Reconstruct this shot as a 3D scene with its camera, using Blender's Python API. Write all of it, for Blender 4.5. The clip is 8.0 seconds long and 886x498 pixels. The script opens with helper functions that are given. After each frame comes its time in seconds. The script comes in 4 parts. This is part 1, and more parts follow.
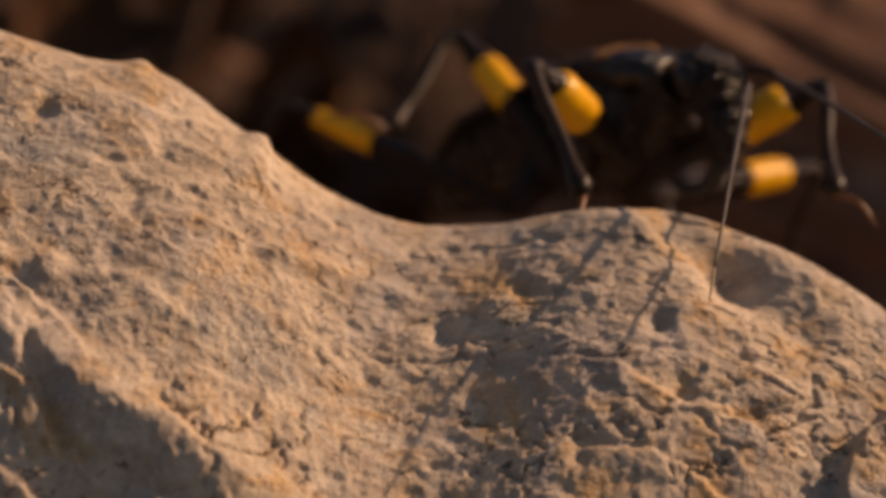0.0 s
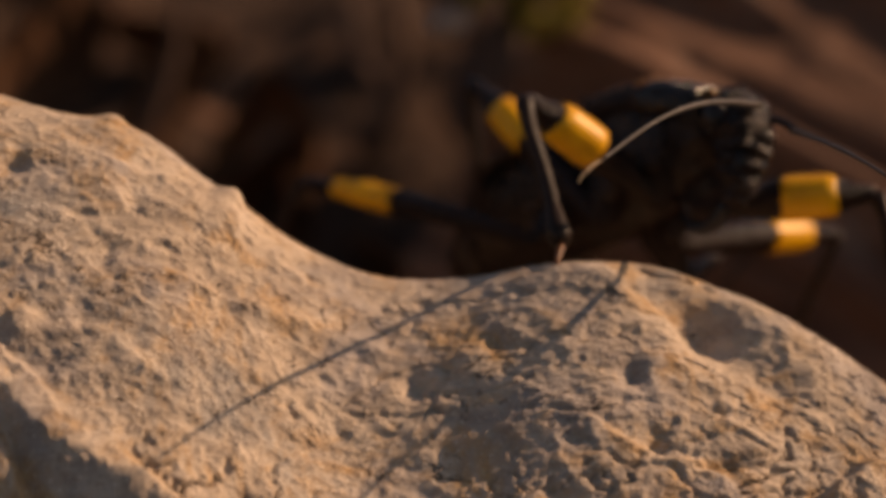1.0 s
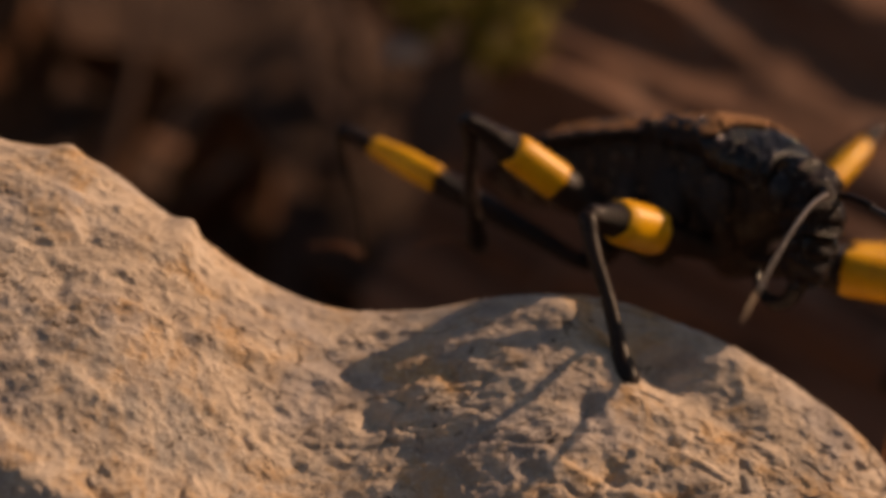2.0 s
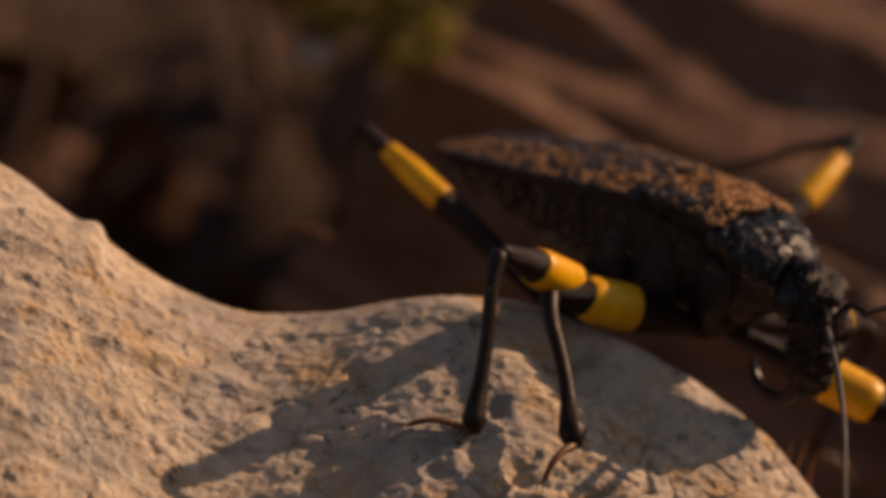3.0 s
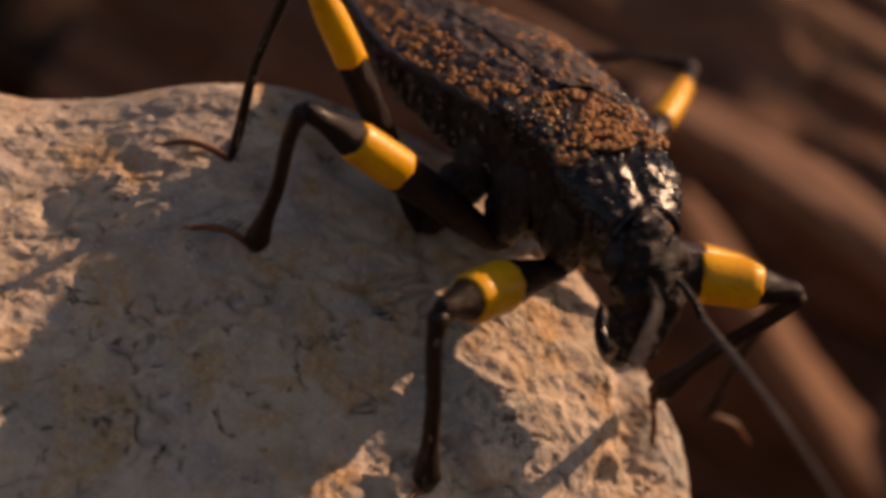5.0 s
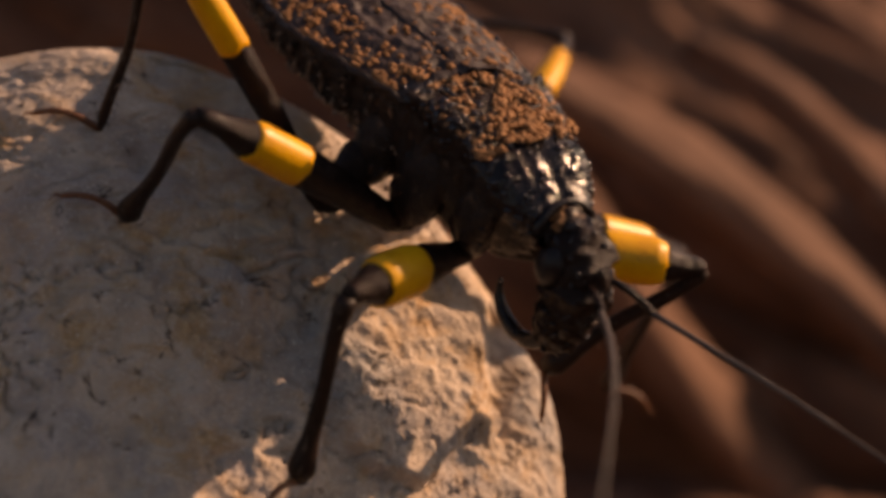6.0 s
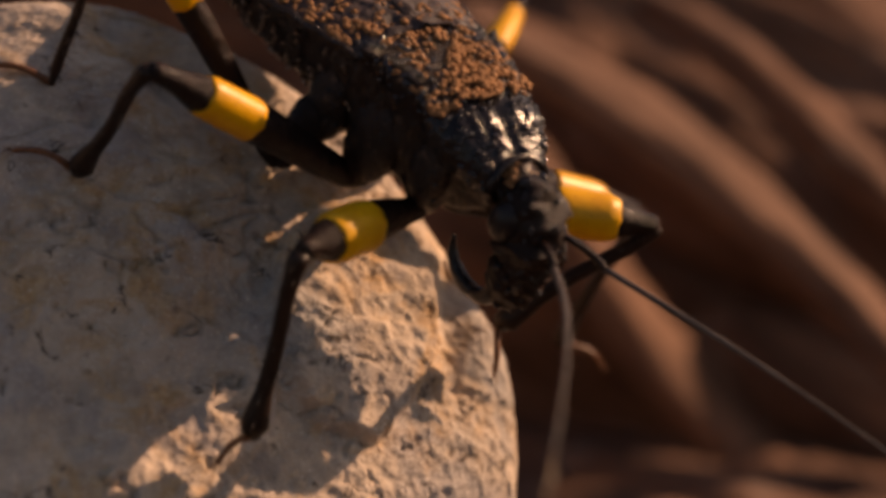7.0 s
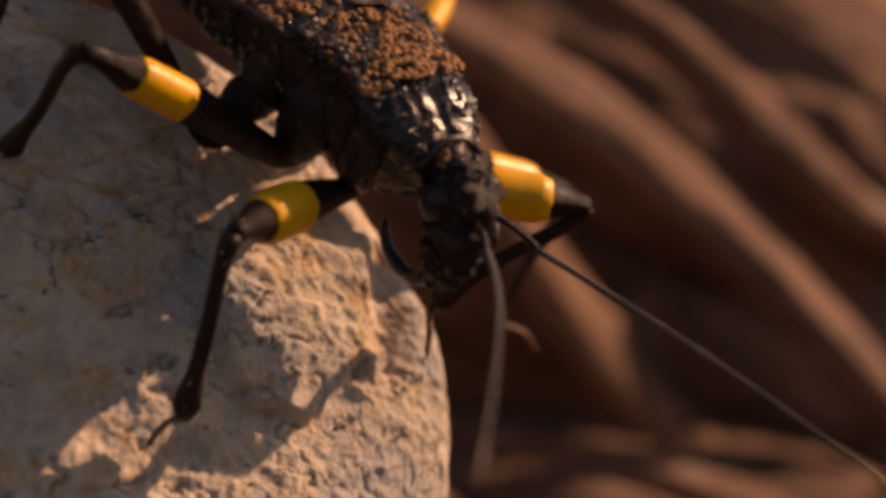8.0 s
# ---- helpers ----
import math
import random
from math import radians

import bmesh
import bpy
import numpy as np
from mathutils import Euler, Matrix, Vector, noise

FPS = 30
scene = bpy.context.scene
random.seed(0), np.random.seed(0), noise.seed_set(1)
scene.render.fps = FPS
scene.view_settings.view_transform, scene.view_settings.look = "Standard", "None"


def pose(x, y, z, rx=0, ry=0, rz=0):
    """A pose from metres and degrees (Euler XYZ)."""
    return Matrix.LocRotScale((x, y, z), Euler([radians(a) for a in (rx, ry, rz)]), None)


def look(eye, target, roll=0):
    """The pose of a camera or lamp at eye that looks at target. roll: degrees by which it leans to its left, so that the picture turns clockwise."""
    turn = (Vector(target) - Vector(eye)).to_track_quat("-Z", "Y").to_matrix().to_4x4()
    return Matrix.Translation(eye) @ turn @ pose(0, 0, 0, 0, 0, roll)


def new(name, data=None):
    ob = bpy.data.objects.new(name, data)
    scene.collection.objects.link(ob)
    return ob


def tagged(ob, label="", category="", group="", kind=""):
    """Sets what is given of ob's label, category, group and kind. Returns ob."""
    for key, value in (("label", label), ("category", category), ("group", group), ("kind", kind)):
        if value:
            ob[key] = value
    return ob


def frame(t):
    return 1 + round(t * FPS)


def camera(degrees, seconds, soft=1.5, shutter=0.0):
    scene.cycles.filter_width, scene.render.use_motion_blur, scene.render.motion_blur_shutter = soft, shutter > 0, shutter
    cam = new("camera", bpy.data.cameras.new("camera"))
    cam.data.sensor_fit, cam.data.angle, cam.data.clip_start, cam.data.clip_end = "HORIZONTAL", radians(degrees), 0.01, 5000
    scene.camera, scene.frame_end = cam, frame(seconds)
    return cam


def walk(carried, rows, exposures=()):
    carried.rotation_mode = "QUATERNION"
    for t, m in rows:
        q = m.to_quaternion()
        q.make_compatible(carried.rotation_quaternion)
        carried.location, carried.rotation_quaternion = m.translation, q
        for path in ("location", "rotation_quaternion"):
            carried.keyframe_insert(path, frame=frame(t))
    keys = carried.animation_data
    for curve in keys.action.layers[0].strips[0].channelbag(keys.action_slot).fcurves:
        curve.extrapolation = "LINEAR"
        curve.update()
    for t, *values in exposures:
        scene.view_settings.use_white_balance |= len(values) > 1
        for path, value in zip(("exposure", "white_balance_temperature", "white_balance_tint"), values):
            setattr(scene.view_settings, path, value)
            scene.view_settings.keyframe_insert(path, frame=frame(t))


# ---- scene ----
EYE = 0.075          # height of the lens over the soil
cam = camera(22.18, 8.0, soft=4.0, shutter=0.3)
cam.data.dof.use_dof = True
cam.data.dof.focus_distance = 0.155
cam.data.dof.aperture_fstop = 19.0
walk(cam, [
    (0, pose(0, 0, EYE, 84.00, -0.00, 0.00)),
    (0.5, pose(0, 0, EYE, 84.69, -0.01, -0.34)),
    (1, pose(0, 0, EYE, 85.36, 0.07, -0.71)),
    (1.2, pose(0, 0, EYE, 85.60, -0.00, -0.88)),
    (2.3, pose(0, 0, EYE, 86.23, -0.19, -2.22)),
    (2.5, pose(0, 0, EYE, 86.23, -0.10, -2.56)),
    (3, pose(0, 0, EYE, 86.24, -0.28, -4.15)),
    (3.5, pose(0, 0, EYE, 86.26, -0.51, -5.55)),
    (3.6, pose(0, 0, EYE, 86.25, -0.51, -5.93)),
    (4, pose(0, 0, EYE, 85.27, -0.85, -7.14)),
    (4.1, pose(0, 0, EYE, 84.80, -0.72, -7.33)),
    (4.5, pose(0, 0, EYE, 82.67, -1.01, -8.26)),
    (4.7, pose(0, 0, EYE, 81.59, -1.18, -8.73)),
    (5.8, pose(0, 0, EYE, 80.50, -1.70, -12.64)),
    (6, pose(0, 0, EYE, 80.18, -1.79, -12.96)),
    (6.5, pose(0, 0, EYE, 79.61, -1.94, -13.46)),
    (7, pose(0, 0, EYE, 79.10, -2.12, -14.10)),
    (7.5, pose(0, 0, EYE, 78.74, -2.30, -14.98)),
    (8, pose(0, 0, EYE, 78.68, -2.44, -15.79)),
], [(0, -0.12, 8050, 17), (2.5, -0.25, 8050, 17), (4, -0.07, 8050, 18), (6, 0.20, 8500, 25), (8, 0.14, 8500, 25)])

# world, sun, exposure
SUN_AZ, SUN_EL = 80.0, 33.0      # degrees: azimuth from the view axis to its right, height
world = bpy.data.worlds.new("world")
scene.world = world
world.use_nodes = True
wt = world.node_tree
sky = wt.nodes.new("ShaderNodeTexSky")
sky.sky_type = "NISHITA"
sky.sun_disc = False
sky.sun_elevation = radians(SUN_EL)
sky.sun_rotation = radians(SUN_AZ)
wt.links.new(sky.outputs[0], wt.nodes["Background"].inputs[0])
wt.nodes["Background"].inputs[1].default_value = 0.075
sun = new("sun", bpy.data.lights.new("sun", "SUN"))
sun.data.energy = 5.0
sun.data.angle = radians(0.6)
sun.data.color = (1.0, 0.73, 0.52)
saz, sel = radians(SUN_AZ), radians(SUN_EL)
sun_way = Vector((math.sin(saz) * math.cos(sel), math.cos(saz) * math.cos(sel), math.sin(sel)))
sun.matrix_world = look(sun_way, (0, 0, 0))

MM = 0.001


# ---------------------------------------------------------------- materials
def shader(name, rough=0.6, coat=0.0, spec=0.5):
    m = bpy.data.materials.new(name)
    m.use_nodes = True
    t = m.node_tree
    b = t.nodes["Principled BSDF"]
    b.inputs["Roughness"].default_value = rough
    b.inputs["Coat Weight"].default_value = coat
    b.inputs["Coat Roughness"].default_value = 0.15
    b.inputs["Specular IOR Level"].default_value = spec
    co = t.nodes.new("ShaderNodeTexCoord").outputs["Object"]
    return m, t, b, co


def noise_node(t, co, scale, detail=5.0, rough=0.55, distort=0.0, stretch=None):
    if stretch:
        mp = t.nodes.new("ShaderNodeMapping")
        mp.inputs["Scale"].default_value = stretch
        t.links.new(co, mp.inputs[0])
        co = mp.outputs[0]
    n = t.nodes.new("ShaderNodeTexNoise")
    n.inputs["Scale"].default_value = scale
    n.inputs["Detail"].default_value = detail
    n.inputs["Roughness"].default_value = rough
    n.inputs["Distortion"].default_value = distort
    t.links.new(co, n.inputs["Vector"])
    return n.outputs["Fac"]


def ramp(t, fac, stops):
    r = t.nodes.new("ShaderNodeValToRGB")
    e = r.color_ramp.elements
    while len(e) < len(stops):
        e.new(0.5)
    for el, (p, c) in zip(e, stops):
        el.position = p
        el.color = (*c, 1) if len(c) == 3 else c
    t.links.new(fac, r.inputs[0])
    return r.outputs[0]


def mix(t, fac, a, b, blend="MIX"):
    n = t.nodes.new("ShaderNodeMix")
    n.data_type = "RGBA"
    n.blend_type = blend
    for src, sock in ((fac, n.inputs[0]), (a, n.inputs[6]), (b, n.inputs[7])):
        if isinstance(src, (int, float)):
            sock.default_value = src
        elif isinstance(src, tuple):
            sock.default_value = (*src, 1)
        else:
            t.links.new(src, sock)
    return n.outputs[2]


def grey(t, fac, a, b):
    return ramp(t, fac, [(a, (0, 0, 0)), (b, (1, 1, 1))])


def bump(t, b, height, strength, distance, chain=None):
    n = t.nodes.new("ShaderNodeBump")
    n.inputs["Strength"].default_value = strength
    n.inputs["Distance"].default_value = distance
    t.links.new(height, n.inputs["Height"])
    if chain:
        t.links.new(chain, n.inputs["Normal"])
    t.links.new(n.outputs[0], b.inputs["Normal"])
    return n.outputs[0]


def rock_material():
    m, t, b, co = shader("sandstone", 0.9, 0.0, 0.25)
    big = noise_node(t, co, 70, 5, 0.6, 0.4)
    mid = noise_node(t, co, 260, 6, 0.65, 0.3)
    fine = noise_node(t, co, 1500, 5, 0.65)
    grain = noise_node(t, co, 5200, 2, 0.5)
    tan = ramp(t, mid, [(0.25, (0.27, 0.22, 0.19)), (0.42, (0.43, 0.34, 0.265)), (0.58, (0.54, 0.43, 0.335)), (0.75, (0.63, 0.52, 0.42))])
    ochre = ramp(t, fine, [(0.3, (0.34, 0.20, 0.10)), (0.7, (0.60, 0.40, 0.22))])
    c = mix(t, grey(t, noise_node(t, co, 150, 6, 0.7, 0.8), 0.49, 0.62), tan, ochre)
    slate = ramp(t, fine, [(0.3, (0.23, 0.215, 0.20)), (0.7, (0.40, 0.37, 0.345))])
    c = mix(t, grey(t, noise_node(t, co, 110, 6, 0.65, 0.6), 0.50, 0.62), c, ramp(t, mid, [(0.35, (0.30, 0.25, 0.22)), (0.65, (0.47, 0.40, 0.355))]))
    c = mix(t, grey(t, big, 0.54, 0.68), c, slate)
    c = mix(t, grey(t, noise_node(t, co, 420, 7, 0.75, 1.2), 0.60, 0.72), c, (0.27, 0.23, 0.20))
    c = mix(t, grey(t, grain, 0.62, 0.72), c, (0.70, 0.60, 0.50))
    c = mix(t, grey(t, noise_node(t, co, 3000, 3, 0.6), 0.66, 0.74), c, (0.15, 0.115, 0.085))
    # thin dark crack lines: the shade inside flake edges, painted into the colour
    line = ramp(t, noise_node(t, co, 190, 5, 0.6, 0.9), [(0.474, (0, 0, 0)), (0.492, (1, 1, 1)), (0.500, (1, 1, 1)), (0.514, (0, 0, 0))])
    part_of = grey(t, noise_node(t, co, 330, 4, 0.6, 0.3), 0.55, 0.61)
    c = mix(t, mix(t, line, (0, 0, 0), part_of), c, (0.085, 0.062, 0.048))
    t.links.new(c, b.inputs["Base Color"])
    ch = bump(t, b, mid, 0.25, 0.0010)
    ch = bump(t, b, fine, 0.6, 0.0004, ch)
    bump(t, b, grain, 0.6, 0.00014, ch)
    return m


def mottled(name, lo, hi, scale, rough=0.8, rel=0.4, dist=0.001, coat=0.0, stretch=None, speck=None, spec=0.4):
    m, t, b, co = shader(name, rough, coat, spec)
    n1 = noise_node(t, co, scale, 6, 0.6, 0.3, stretch)
    n2 = noise_node(t, co, scale * 7, 4, 0.6, 0.0, stretch)
    c = ramp(t, n1, [(0.3, lo), (0.7, hi)])
    c = mix(t, grey(t, n2, 0.45, 0.75), c, tuple(x * 0.55 for x in lo))
    if speck:
        c = mix(t, grey(t, noise_node(t, co, scale * 2.5, 5, 0.7), 0.58, 0.68), c, speck)
    t.links.new(c, b.inputs["Base Color"])
    ch = bump(t, b, n1, rel, dist)
    bump(t, b, n2, rel, dist * 0.3, ch)
    return m


def yellow_material():
    m, t, b, co = shader("yellow_cuticle", 0.40, 0.03, 0.3)
    n = noise_node(t, co, 500, 4, 0.6)
    c = ramp(t, n, [(0.3, (0.64, 0.29, 0.005)), (0.7, (0.80, 0.41, 0.010))])
    c = mix(t, grey(t, noise_node(t, co, 2600, 4, 0.6), 0.62, 0.72), c, (0.45, 0.19, 0.012))
    t.links.new(c, b.inputs["Base Color"])
    bump(t, b, noise_node(t, co, 2500, 3, 0.5), 0.25, 0.00008)
    return m


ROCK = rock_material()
SOIL = mottled("soil", (0.031, 0.0155, 0.009), (0.08, 0.039, 0.022), 60, 0.95, 0.8, 0.004, speck=(0.10, 0.055, 0.032))
BARK = mottled("bark", (0.072, 0.031, 0.019), (0.24, 0.118, 0.071), 30, 0.9, 0.7, 0.004, stretch=(0.25, 1.6, 1.6), speck=(0.22, 0.14, 0.105))
# weathered wood; also paints the brighter, lit low end of the log
BARK_PALE = mottled("weathered_bark", (0.125, 0.057, 0.034), (0.26, 0.134, 0.083), 35, 0.85, 0.6, 0.003, stretch=(0.25, 1.6, 1.6))
LEAF = mottled("dead_leaf", (0.06, 0.024, 0.010), (0.15, 0.062, 0.024), 90, 0.7, 0.5, 0.001)
TWIG = mottled("twig_bark", (0.06, 0.03, 0.02), (0.13, 0.07, 0.045), 120, 0.85, 0.5, 0.001)
MOSS = mottled("moss_leaf", (0.17, 0.14, 0.018), (0.42, 0.33, 0.05), 200, 0.7, 0.2, 0.0005)
DUST = mottled("pale_dust", (0.16, 0.11, 0.08), (0.34, 0.25, 0.19), 900, 0.85, 0.3, 0.0001)
STRAW = mottled("dry_straw", (0.30, 0.11, 0.03), (0.50, 0.22, 0.07), 300, 0.6, 0.3, 0.0002)
PEBBLE = mottled("pale_pebble", (0.22, 0.16, 0.13), (0.40, 0.31, 0.26), 150, 0.8, 0.4, 0.0006)
BLACK = mottled("black_cuticle", (0.011, 0.0052, 0.0038), (0.025, 0.0118, 0.0078), 750, 0.26, 0.9, 0.0005, 0.06, spec=0.16)
FLANK = mottled("dusty_black_cuticle", (0.011, 0.0064, 0.005), (0.027, 0.015, 0.0105), 420, 0.24, 0.9, 0.0007, 0.0, spec=0.28, speck=(0.085, 0.052, 0.034))
GLOSS = mottled("glossy_cuticle", (0.007, 0.006, 0.007), (0.016, 0.012, 0.012), 800, 0.19, 0.3, 0.0003, 0.0, spec=0.3)
KNOB = mottled("glossy_knob", (0.006, 0.006, 0.009), (0.012, 0.011, 0.015), 900, 0.14, 0.3, 0.0001, 0.1, spec=0.45)
WING = mottled("leathery_wing", (0.026, 0.017, 0.0155), (0.06, 0.040, 0.036), 300, 0.55, 0.6, 0.0004, stretch=(0.5, 1.5, 1.0), speck=(0.10, 0.050, 0.026))
TIBIA = mottled("brown_black_leg", (0.013, 0.008, 0.006), (0.035, 0.018, 0.012), 500, 0.42, 0.5, 0.00012, 0.0, spec=0.2)
TARSUS = mottled("reddish_brown_foot", (0.10, 0.035, 0.012), (0.20, 0.075, 0.025), 700, 0.45, 0.4, 0.0001)
FEELER = mottled("grey_brown_feeler", (0.045, 0.034, 0.030), (0.10, 0.078, 0.068), 900, 0.5, 0.4, 0.00008)
TIPS = mottled("pale_feeler_tip", (0.25, 0.17, 0.10), (0.36, 0.26, 0.16), 900, 0.6, 0.2, 0.00005)
GRAIN = mottled("ochre_grain", (0.23, 0.105, 0.040), (0.44, 0.22, 0.098), 900, 0.85, 0.5, 0.0002)
EYEMAT = mottled("dark_compound_eye", (0.010, 0.008, 0.009), (0.022, 0.016, 0.016), 3000, 0.38, 0.5, 0.00008, 0.05, spec=0.25)
YELLOW = yellow_material()


# ---------------------------------------------------------------- mesh helpers
def hash01(ix, iy, iz, k):
    h = (ix * 374761393 + iy * 668265263 + iz * 2147483647 + k * 1274126177) & 0xFFFFFFFF
    h = ((h ^ (h >> 13)) * 1274126177) & 0xFFFFFFFF
    h = ((h ^ (h >> 16)) * 2246822519) & 0xFFFFFFFF
    return ((h ^ (h >> 15)) & 0xFFFFFF) / float(0xFFFFFF)


def vnoise(p, k=0):
    """Smooth value noise, -1 to 1, for an array of points."""
    q = np.floor(p).astype(np.int64)
    f = p - q
    f = f * f * f * (f * (f * 6 - 15) + 10)
    out = 0
    for dx in (0, 1):
        for dy in (0, 1):
            for dz in (0, 1):
                w = (f[:, 0] if dx else 1 - f[:, 0]) * (f[:, 1] if dy else 1 - f[:, 1]) * (f[:, 2] if dz else 1 - f[:, 2])
                out = out + w * hash01(q[:, 0] + dx, q[:, 1] + dy, q[:, 2] + dz, k)
    return out * 2 - 1


def fbm(p, octaves=4, gain=0.5, k=0, ridged=False):
    out, amp, tot = 0, 1.0, 0.0
    for o in range(octaves):
        n = vnoise(p * 2.03 ** o + 17.3 * o, k + o)
        out = out + amp * ((1 - 2 * np.abs(n)) if ridged else n)
        tot += amp
        amp *= gain
    return out / tot


def smooth(x, a, b):
    t = np.clip((x - a) / (b - a), 0, 1)
    return t * t * (3 - 2 * t)


def mesh_from(name, verts, faces, material, shade=True):
    me = bpy.data.meshes.new(name)
    me.from_pydata([tuple(v) for v in verts], [], [tuple(f) for f in faces])
    me.materials.append(material)
    if shade:
        me.polygons.foreach_set("use_smooth", [True] * len(me.polygons))
    me.update()
    return me


def grid_mesh(name, pts, material, closed=False, outward=True):
    """A mesh over an (n, m, 3) array of points; closed joins the last column to the first."""
    n, m = pts.shape[:2]
    i = np.arange(n * m).reshape(n, m)
    j = np.concatenate([i, i[:, :1]], 1) if closed else i
    quads = np.stack([j[:-1, :-1], j[:-1, 1:], j[1:, 1:], j[1:, :-1]], -1).reshape(-1, 4)
    me = bpy.data.meshes.new(name)
    me.vertices.add(n * m)
    me.vertices.foreach_set("co", np.ascontiguousarray(pts.reshape(-1), dtype=np.float32))
    me.loops.add(quads.size)
    me.loops.foreach_set("vertex_index", quads.reshape(-1).astype(np.int32))
    me.polygons.add(len(quads))
    me.polygons.foreach_set("loop_start", np.arange(0, quads.size, 4, dtype=np.int32))
    me.polygons.foreach_set("use_smooth", np.ones(len(quads), dtype=bool))
    me.materials.append(material)
    me.update()
    me.validate()
    if outward and n * m < 60000:
        bm = bmesh.new()
        bm.from_mesh(me)
        bmesh.ops.remove_doubles(bm, verts=bm.verts, dist=1e-9)
        bmesh.ops.recalc_face_normals(bm, faces=bm.faces)
        bm.to_mesh(me)
        bm.free()
    return me


def part(name, data, parent, label=""):
    ob = new(name, data)
    ob.parent = parent
    return tagged(ob, label)


def spline(points, n):
    """n points along a smooth curve through the given ones."""
    p = np.array(points, float)
    d = np.concatenate([[0], np.cumsum(np.linalg.norm(np.diff(p, axis=0), axis=1))])
    m = np.gradient(p, d, axis=0)
    s = np.linspace(0, d[-1], n)
    k = np.clip(np.searchsorted(d, s, side="right") - 1, 0, len(p) - 2)
    h = (d[k + 1] - d[k])[:, None]
    t = ((s - d[k]) / h[:, 0])[:, None]
    return ((2 * t**3 - 3 * t**2 + 1) * p[k] + (t**3 - 2 * t**2 + t) * h * m[k] + (-2 * t**3 + 3 * t**2) * p[k + 1] + (t**3 - t**2) * h * m[k + 1])


def tube(name, path, radii, material, n=10, wobble=0.0):
    """A closed round tube along a path of points, with a radius for each point (metres)."""
    path, radii = np.array(path, float), np.array(radii, float)
    tan = np.gradient(path, axis=0)
    tan /= np.linalg.norm(tan, axis=1)[:, None] + 1e-12
    ref = np.array((0.0, 0.0, 1.0)) if abs(tan[:, 2]).mean() < 0.8 else np.array((0.0, 1.0, 0.0))
    e1 = np.cross(tan, ref)
    e1 /= np.linalg.norm(e1, axis=1)[:, None] + 1e-12
    e2 = np.cross(tan, e1)
    a = np.linspace(0, 2 * np.pi, n, endpoint=False)
    r = radii[:, None] * np.ones((1, n))
    if wobble:
        q = np.stack([np.repeat(np.arange(len(path))[:, None] * 0.35, n, 1), np.cos(a) * 1.2 + np.zeros((len(path), 1)), np.sin(a) * 1.2 + np.zeros((len(path), 1))], -1)
        r = r * (1 + wobble * fbm(q.reshape(-1, 3), 3).reshape(len(path), n))
    pts = path[:, None] + r[..., None] * (np.cos(a)[None, :, None] * e1[:, None] + np.sin(a)[None, :, None] * e2[:, None])
    pts = np.concatenate([np.repeat(path[:1, None], n, 1), pts, np.repeat(path[-1:, None], n, 1)], 0)
    return grid_mesh(name, pts, material, True)


def loft(name, rows, material, n=28, power=0.9, rough=0.0, freq=1.0, k=0):
    """A body through cross-sections: x, centre height, half width, height above, depth below (mm)."""
    rows = np.array(rows, float)
    x = np.linspace(rows[0, 0], rows[-1, 0], 84)
    s = np.argsort(rows[:, 0])
    v = [np.interp(x, rows[s, 0], rows[s, c]) for c in range(1, 5)]
    ker = np.array([1, 2, 3, 4, 5, 4, 3, 2, 1]) / 25
    v = [np.convolve(np.pad(c, 4, mode="edge"), ker, mode="valid") for c in v]
    a = np.linspace(0, 2 * np.pi, n, endpoint=False)
    ca, sa = np.sign(np.cos(a)) * np.abs(np.cos(a)) ** power, np.sign(np.sin(a)) * np.abs(np.sin(a)) ** power
    y = v[1][:, None] * ca
    z = v[0][:, None] + np.where(sa > 0, v[2][:, None], v[3][:, None]) * sa
    pts = np.stack([np.repeat(x[:, None], n, 1), y, z], -1)
    if rough:
        c = np.stack([x, 0 * x, v[0]], -1)[:, None]
        d = pts - c
        d /= np.linalg.norm(d, axis=2)[..., None] + 1e-9
        pts = pts + d * (rough * fbm(pts.reshape(-1, 3) * freq + 9 * k, 4, 0.68, k).reshape(len(x), n))[..., None]
    ends = [np.repeat(pts[e].mean(0)[None, None], n, 1) for e in (0, -1)]
    return grid_mesh(name, np.concatenate([ends[0], pts, ends[1]], 0) * MM, material, True)


# ---------------------------------------------------------------- soil
def ground_height(x, y):
    p = np.stack([x, y, 0 * x], -1)
    r = np.hypot(x, y)
    bank = 0.13 * smooth(y - 0.25 * x, 0.24, 0.48) + 0.35 * smooth(y, 0.5, 1.6)
    far = 1.2 * smooth(r, 3, 40) * fbm(p * 0.06, 3, 0.5, 3)
    lump = 0.010 * fbm(p * 22, 5, 0.55, 5) + 0.0035 * fbm(p * 120, 3, 0.5, 8)
    near = smooth(r, 8.0, 0.6)
    return bank * (1 - 0.8 * smooth(r, 3, 15)) + far + lump * near - 0.006


def build_ground():
    rad = np.concatenate([np.linspace(0.0, 0.7, 190), 0.7 * (60 / 0.7) ** np.linspace(0.01, 1, 70)])
    ang = np.linspace(0, 2 * np.pi, 420, endpoint=False)
    x = rad[:, None] * np.sin(ang)
    y = rad[:, None] * np.cos(ang) + 0.12
    z = ground_height(x.ravel(), y.ravel()).reshape(x.shape)
    ob = new("ground", grid_mesh("ground", np.stack([x, y, z], -1), SOIL, True))
    tagged(ob, "dark brown bare soil with crumbs rising to a low bank", "ground", kind="structure")


